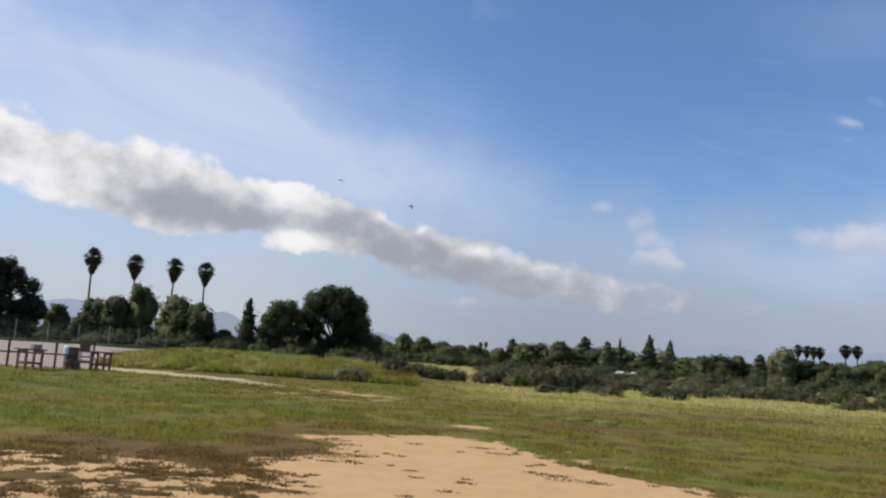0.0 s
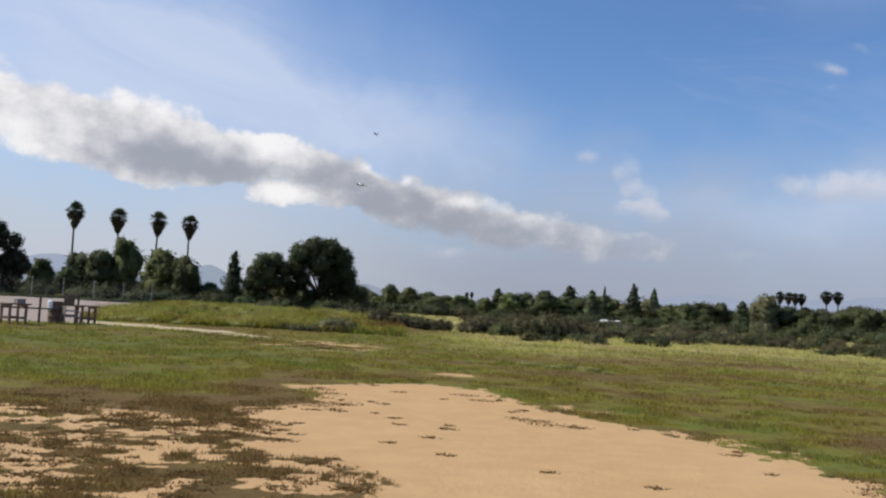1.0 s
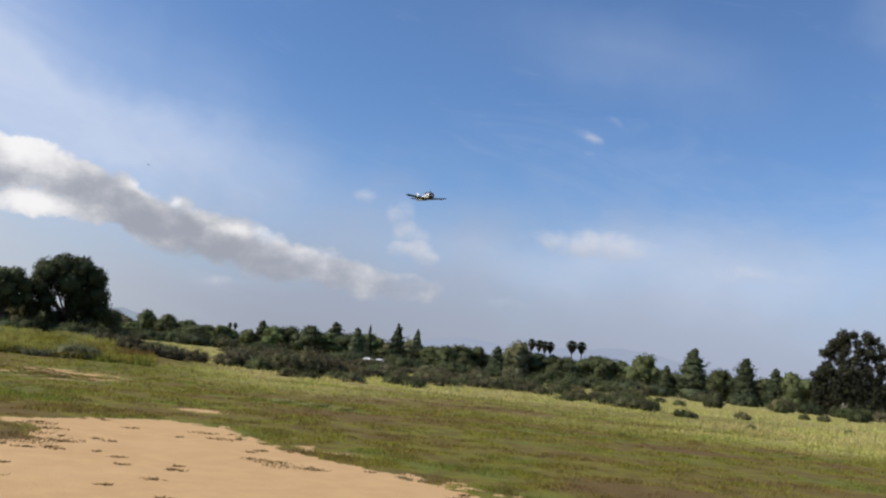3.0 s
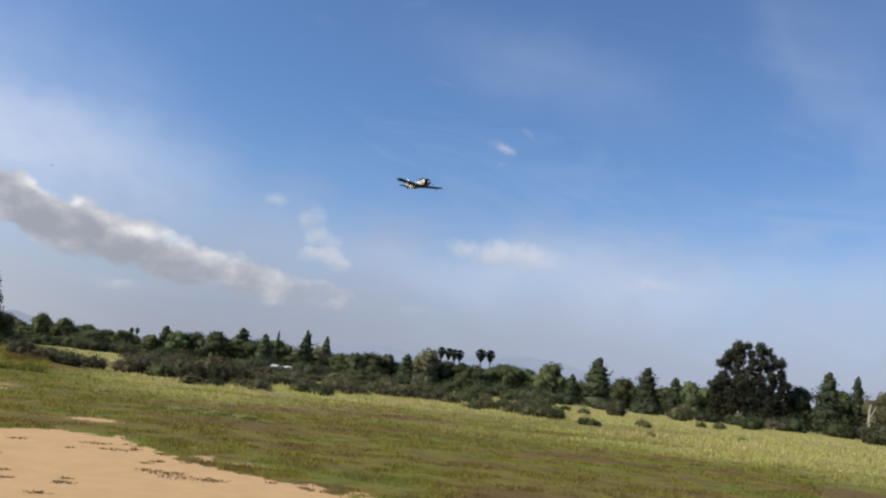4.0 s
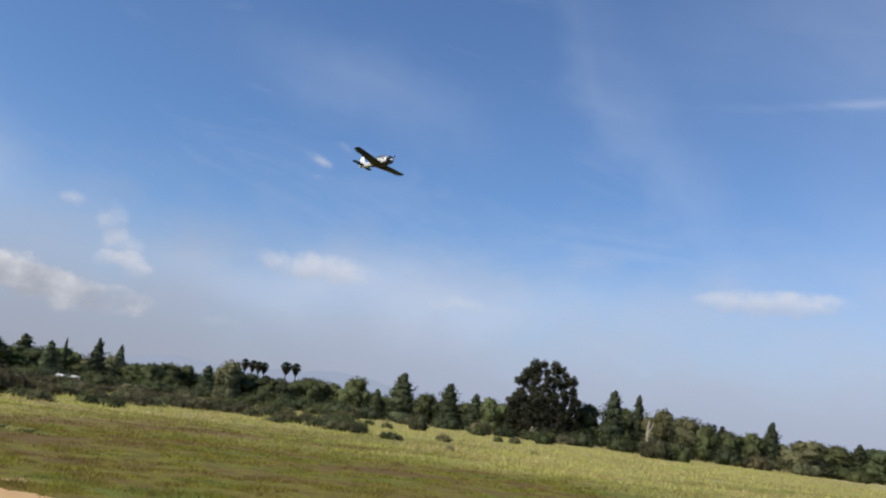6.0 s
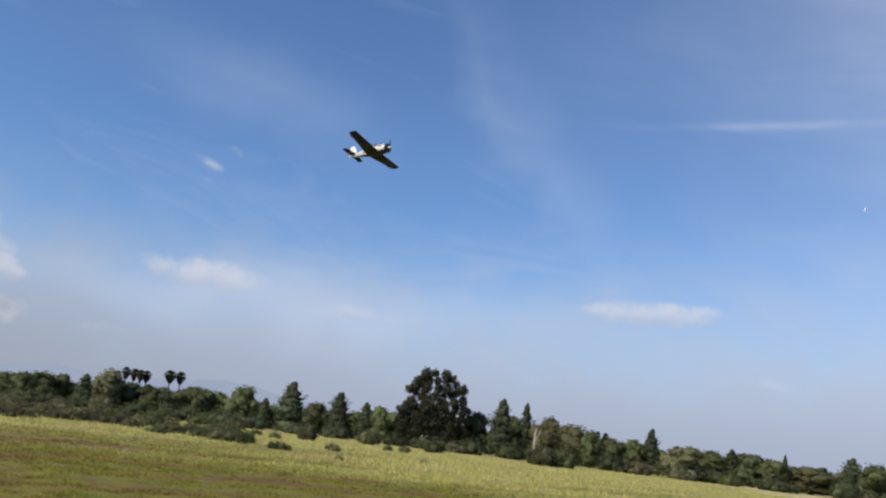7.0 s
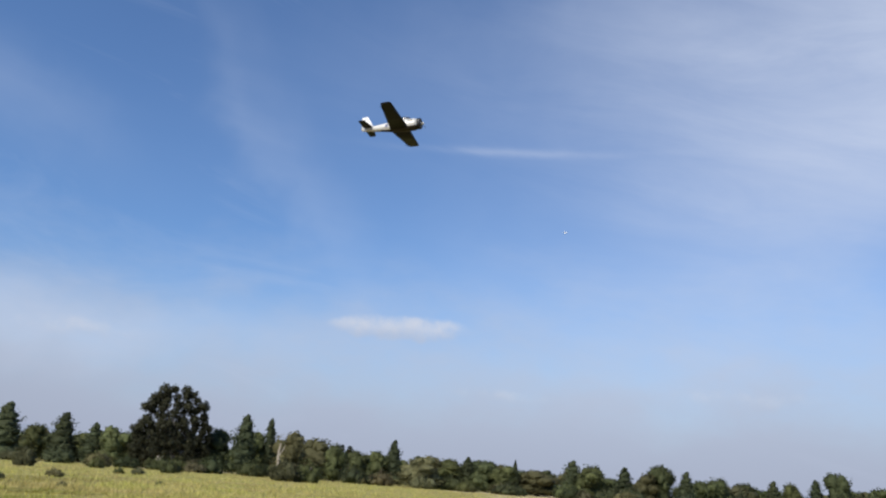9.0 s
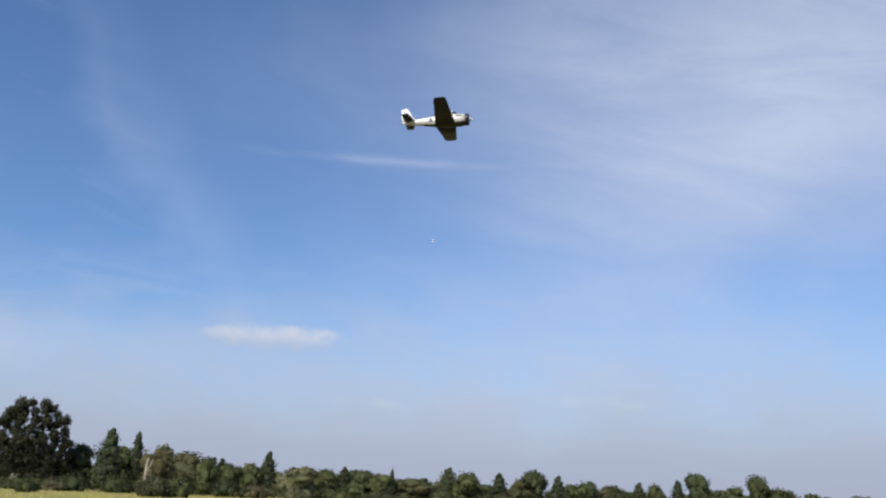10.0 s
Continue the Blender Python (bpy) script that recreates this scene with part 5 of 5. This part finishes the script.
def foil(root, tip, thick):
    """A tapered lifting surface between two chords: (lead, trail, span, height) at root and tip, rounded tip."""
    prof = [(0.0, 0.0), (0.03, 0.45), (0.12, 0.85), (0.3, 1.0), (0.6, 0.65), (0.85, 0.28), (1.0, 0.03)]
    ring = [(u, v) for u, v in prof] + [(u, -0.7 * v) for u, v in prof[-2:0:-1]]
    verts, faces = [], []
    for s, squeeze in ((0.0, 1.0), (0.5, 1.0), (0.94, 1.0), (0.985, 0.82), (1.0, 0.45)):
        lead, trail = root[0] + (tip[0] - root[0]) * s, root[1] + (tip[1] - root[1]) * s
        mid, half = (lead + trail) / 2, (lead - trail) / 2 * (0.4 + 0.6 * squeeze)
        lead, trail = mid + half, mid - half
        span, high = root[2] + (tip[2] - root[2]) * s, root[3] + (tip[3] - root[3]) * s
        for u, v in ring:
            verts.append((lead + (trail - lead) * u, span, high + v * thick * (lead - trail) * squeeze))
    n = len(ring)
    for i in range(4):
        for k in range(n):
            k2 = (k + 1) % n
            faces.append((i * n + k, i * n + k2, (i + 1) * n + k2, (i + 1) * n + k))
    faces.append(tuple(range(n))[::-1])
    faces.append(tuple(4 * n + k for k in range(n)))
    return verts, faces


def aircraft(name, label, body, lower, wing, fin, scale):
    """A model of a low-wing radial-engined trainer, nose along +x, 1.4 m span at scale 1."""
    root = thing(name, label, "model airplane")

    def sized(data):
        return [tuple(c * scale for c in v) for v in data[0]], data[1]

    hull = loft([(0.30, 0.082, 0.085, 0.0), (0.24, 0.092, 0.098, 0.0), (0.12, 0.09, 0.104, 0.0), (-0.02, 0.083, 0.10, 0.004), (-0.16, 0.068, 0.086, 0.010),
                 (-0.32, 0.05, 0.064, 0.016), (-0.48, 0.033, 0.045, 0.020), (-0.60, 0.02, 0.032, 0.022), (-0.655, 0.008, 0.02, 0.024)])
    fuselage = smooth(part("fuselage", sized(hull), [body, lower], root))
    for p in fuselage.data.polygons:
        if p.center.z < -0.050 * scale and p.center.x < 0.29 * scale:
            p.material_index = 1
    smooth(part("cowl_ring", sized(loft([(0.352, 0.060, 0.062, 0.0), (0.350, 0.078, 0.080, 0.0), (0.335, 0.087, 0.090, 0.0), (0.298, 0.0875, 0.0905, 0.0)])), BLACK, root, "black engine cowl ring"))
    smooth(part("spinner", sized(loft([(0.402, 0.003, 0.003, 0.0), (0.394, 0.013, 0.013, 0.0), (0.375, 0.021, 0.021, 0.0), (0.350, 0.024, 0.024, 0.0)], 12)), WHITE_PAINT, root, "white propeller spinner"))
    glass = loft([(0.185, 0.012, 0.010, 0.098), (0.14, 0.045, 0.045, 0.098), (0.05, 0.050, 0.060, 0.100), (-0.06, 0.047, 0.058, 0.098), (-0.14, 0.034, 0.036, 0.088), (-0.185, 0.012, 0.010, 0.080)], 14)
    canopy = smooth(part("canopy", sized(glass), DARK_GLASS, root, "dark glazed canopy"))
    for x in (0.10, -0.02, -0.10):
        ring = loft([(x + 0.004, 0.0515, 0.061, 0.100), (x - 0.004, 0.0515, 0.061, 0.100)], 14)
        part("canopy_frame", sized(ring), body, canopy)
    for side in (1, -1):
        v, f = foil((0.150, -0.155, 0.04, -0.060), (0.085, -0.085, 0.70, 0.020), 0.075)
        w = smooth(part("wing", sized(([(a, side * b, c) for a, b, c in v], f if side > 0 else [q[::-1] for q in f])), wing, root))
        bm = bmesh.new()
        box(bm, ((-0.098 * scale), side * 0.49 * scale, -0.003 * scale), (0.004 * scale, 0.30 * scale, 0.009 * scale))
        part("aileron_gap", bm, BLACK, w)
        v, f = foil((-0.455, -0.615, 0.02, 0.035), (-0.520, -0.625, 0.262, 0.042), 0.07)
        smooth(part("tailplane", sized(([(a, side * b, c) for a, b, c in v], f if side > 0 else [q[::-1] for q in f])), wing, root))
        disc = loft([(0.0, 0.028, 0.028, 0.0), (0.002, 0.028, 0.028, 0.0)], 16)
        v = [(-0.215 + b, side * (0.0635 + a), 0.012 + c) for a, b, c in disc[0]]
        part("roundel", sized((v, disc[1])), ROUNDEL, root)
        bm = bmesh.new()
        box(bm, (-0.215 * scale, side * 0.0625 * scale, 0.012 * scale), (0.10 * scale, 0.003 * scale, 0.020 * scale))
        part("roundel_bar", bm, WHITE_PAINT, root)
        bm = bmesh.new()
        box(bm, (0.20 * scale, side * 0.0935 * scale, 0.028 * scale), (0.09 * scale, 0.006 * scale, 0.022 * scale), bevel=0.002 * scale)
        part("exhaust_panel", bm, BLACK, root)
    v, f = foil((-0.44, -0.585, 0.03, 0.0), (-0.575, -0.625, 0.262, 0.0), 0.08)
    smooth(part("fin", sized(([(a, c, b) for a, b, c in v], [q[::-1] for q in f])), fin, root, "white tail fin"))
    v, f = foil((-0.588, -0.672, 0.01, 0.0), (-0.628, -0.668, 0.255, 0.0), 0.08)
    smooth(part("rudder", sized(([(a, c, b) for a, b, c in v], [q[::-1] for q in f])), fin, root))
    prop = new("propeller")
    prop.parent = root
    prop.location = (0.372 * scale, 0, 0)
    for k in range(2):
        v, f = foil((0.010, -0.010, 0.018, 0.0), (0.012, -0.010, 0.155, 0.0), 0.12)
        turn = Matrix.Rotation(math.pi * k, 3, "X") @ Matrix.Rotation(radians(65), 3, "Y")
        v = [tuple(turn @ Vector((a, b, c)) * scale) for a, b, c in v]
        part("blade", (v, f), BLACK, prop)
    return root, prop


trainer, trainer_prop = aircraft("model_airplane", "silver and dark radio-controlled trainer airplane in banked flight", SILVER, BELLY, NAVY, WHITE_PAINT, 1.0)
second, second_prop = aircraft("model_airplane", "small dark radio-controlled airplane far off in the sky", NAVY, BELLY, NAVY, NAVY, 0.85)
speck, speck_prop = aircraft("model_airplane", "tiny white model airplane high in the distance", WHITE_PAINT, WHITE_PAINT, WHITE_PAINT, WHITE_PAINT, 0.8)


def motions():
    """All that moves: three model airplanes and their propellers."""
    walk(trainer, [
        (0.0, pose(-20.56, 159.79, 33.62, -5.0, -2.9, -58.8)),
        (0.5, pose(-12.96, 119.6, 21.84, -5.0, -3.0, -59.3)),
        (1.0, pose(-7.25, 90.0, 14.1, -4.0, -2.9, -60.3)),
        (1.5, pose(-3.25, 67.9, 9.95, -7.0, -2.9, -60.8)),
        (2.0, pose(0.58, 55.5, 8.57, -1.4, -2.8, -61.9)),
        (2.5, pose(3.68, 33.00, 6.51, 2.4, -2.4, -70.3)),
        (3.0, pose(6.93, 25.02, 6.72, 5.0, -3.3, -77.9)),
        (3.2, pose(7.31, 23.24, 6.70, 4.0, -2.4, -79.2)),
        (4.3, pose(7.88, 19.55, 6.65, 1.9, -3.9, -76.7)),
        (4.5, pose(7.99, 19.01, 6.68, 1.0, -2.9, -76.8)),
        (5.0, pose(8.38, 17.88, 6.78, -2.4, -2.3, -77.0)),
        (5.5, pose(8.77, 16.65, 6.85, -5.2, -2.3, -78.3)),
        (5.7, pose(8.89, 16.04, 6.84, -6.8, -2.6, -78.8)),
        (6.8, pose(9.60, 13.02, 6.92, -10.8, -5.4, -78.8)),
        (7.0, pose(9.72, 12.52, 6.94, -11.5, -5.8, -79.0)),
        (7.5, pose(10.11, 11.28, 7.03, -12.4, -5.0, -79.8)),
        (8.0, pose(10.14, 9.66, 6.92, -11.6, -5.1, -78.4)),
        (8.5, pose(10.54, 8.42, 7.03, -10.4, -5.0, -78.8)),
        (9.0, pose(10.72, 7.02, 7.03, -6.2, -4.6, -77.6)),
        (9.5, pose(11.10, 5.78, 7.13, -5.2, -4.6, -76.2)),
        (10.0, pose(11.06, 4.35, 7.01, -2.0, -4.0, -76.3)),
    ])

    def sky(az, el, d):
        q = bear(az, d * math.cos(radians(el)))
        return q.x, q.y, 1.64 + d * math.sin(radians(el))

    flight = ((0.0, -2.38, 9.89, 118, 60, 20), (0.5, -3.25, 10.76, 116, 55, 100), (1.0, -3.88, 11.34, 112, 20, 150), (1.5, -4.12, 11.49, 116, -10, 185),
              (2.0, -4.19, 11.33, 122, 35, 165), (2.5, -4.11, 10.52, 145, 25, 110), (3.0, -3.55, 10.48, 165, 8, 80), (3.2, -3.48, 10.46, 172, 6, 80),
              (4.3, -3.31, 10.29, 205, 5, 90), (4.5, -3.39, 10.26, 210, 5, 92), (10.0, -6.5, 9.0, 330, 5, 100))
    walk(second, [(t, pose(*sky(az, el, 1.35 * d), roll, 0, turn)) for t, az, el, d, roll, turn in flight])
    walk(speck, [(t, pose(*sky(az, el, 200), -55, 0, 112)) for t, az, el in ((0.0, 73.5, 16.6), (7.0, 69.6, 16.75), (7.5, 69.1, 16.6), (9.0, 67.99, 16.77), (9.5, 67.64, 16.84), (10.0, 67.21, 16.81))])
    for prop, scale in ((trainer_prop, 1.0), (second_prop, 0.85), (speck_prop, 0.8)):
        walk(prop, [(0.1 * i, pose(0.372 * scale, 0, 0, 76 * i)) for i in range(101)])


motions()
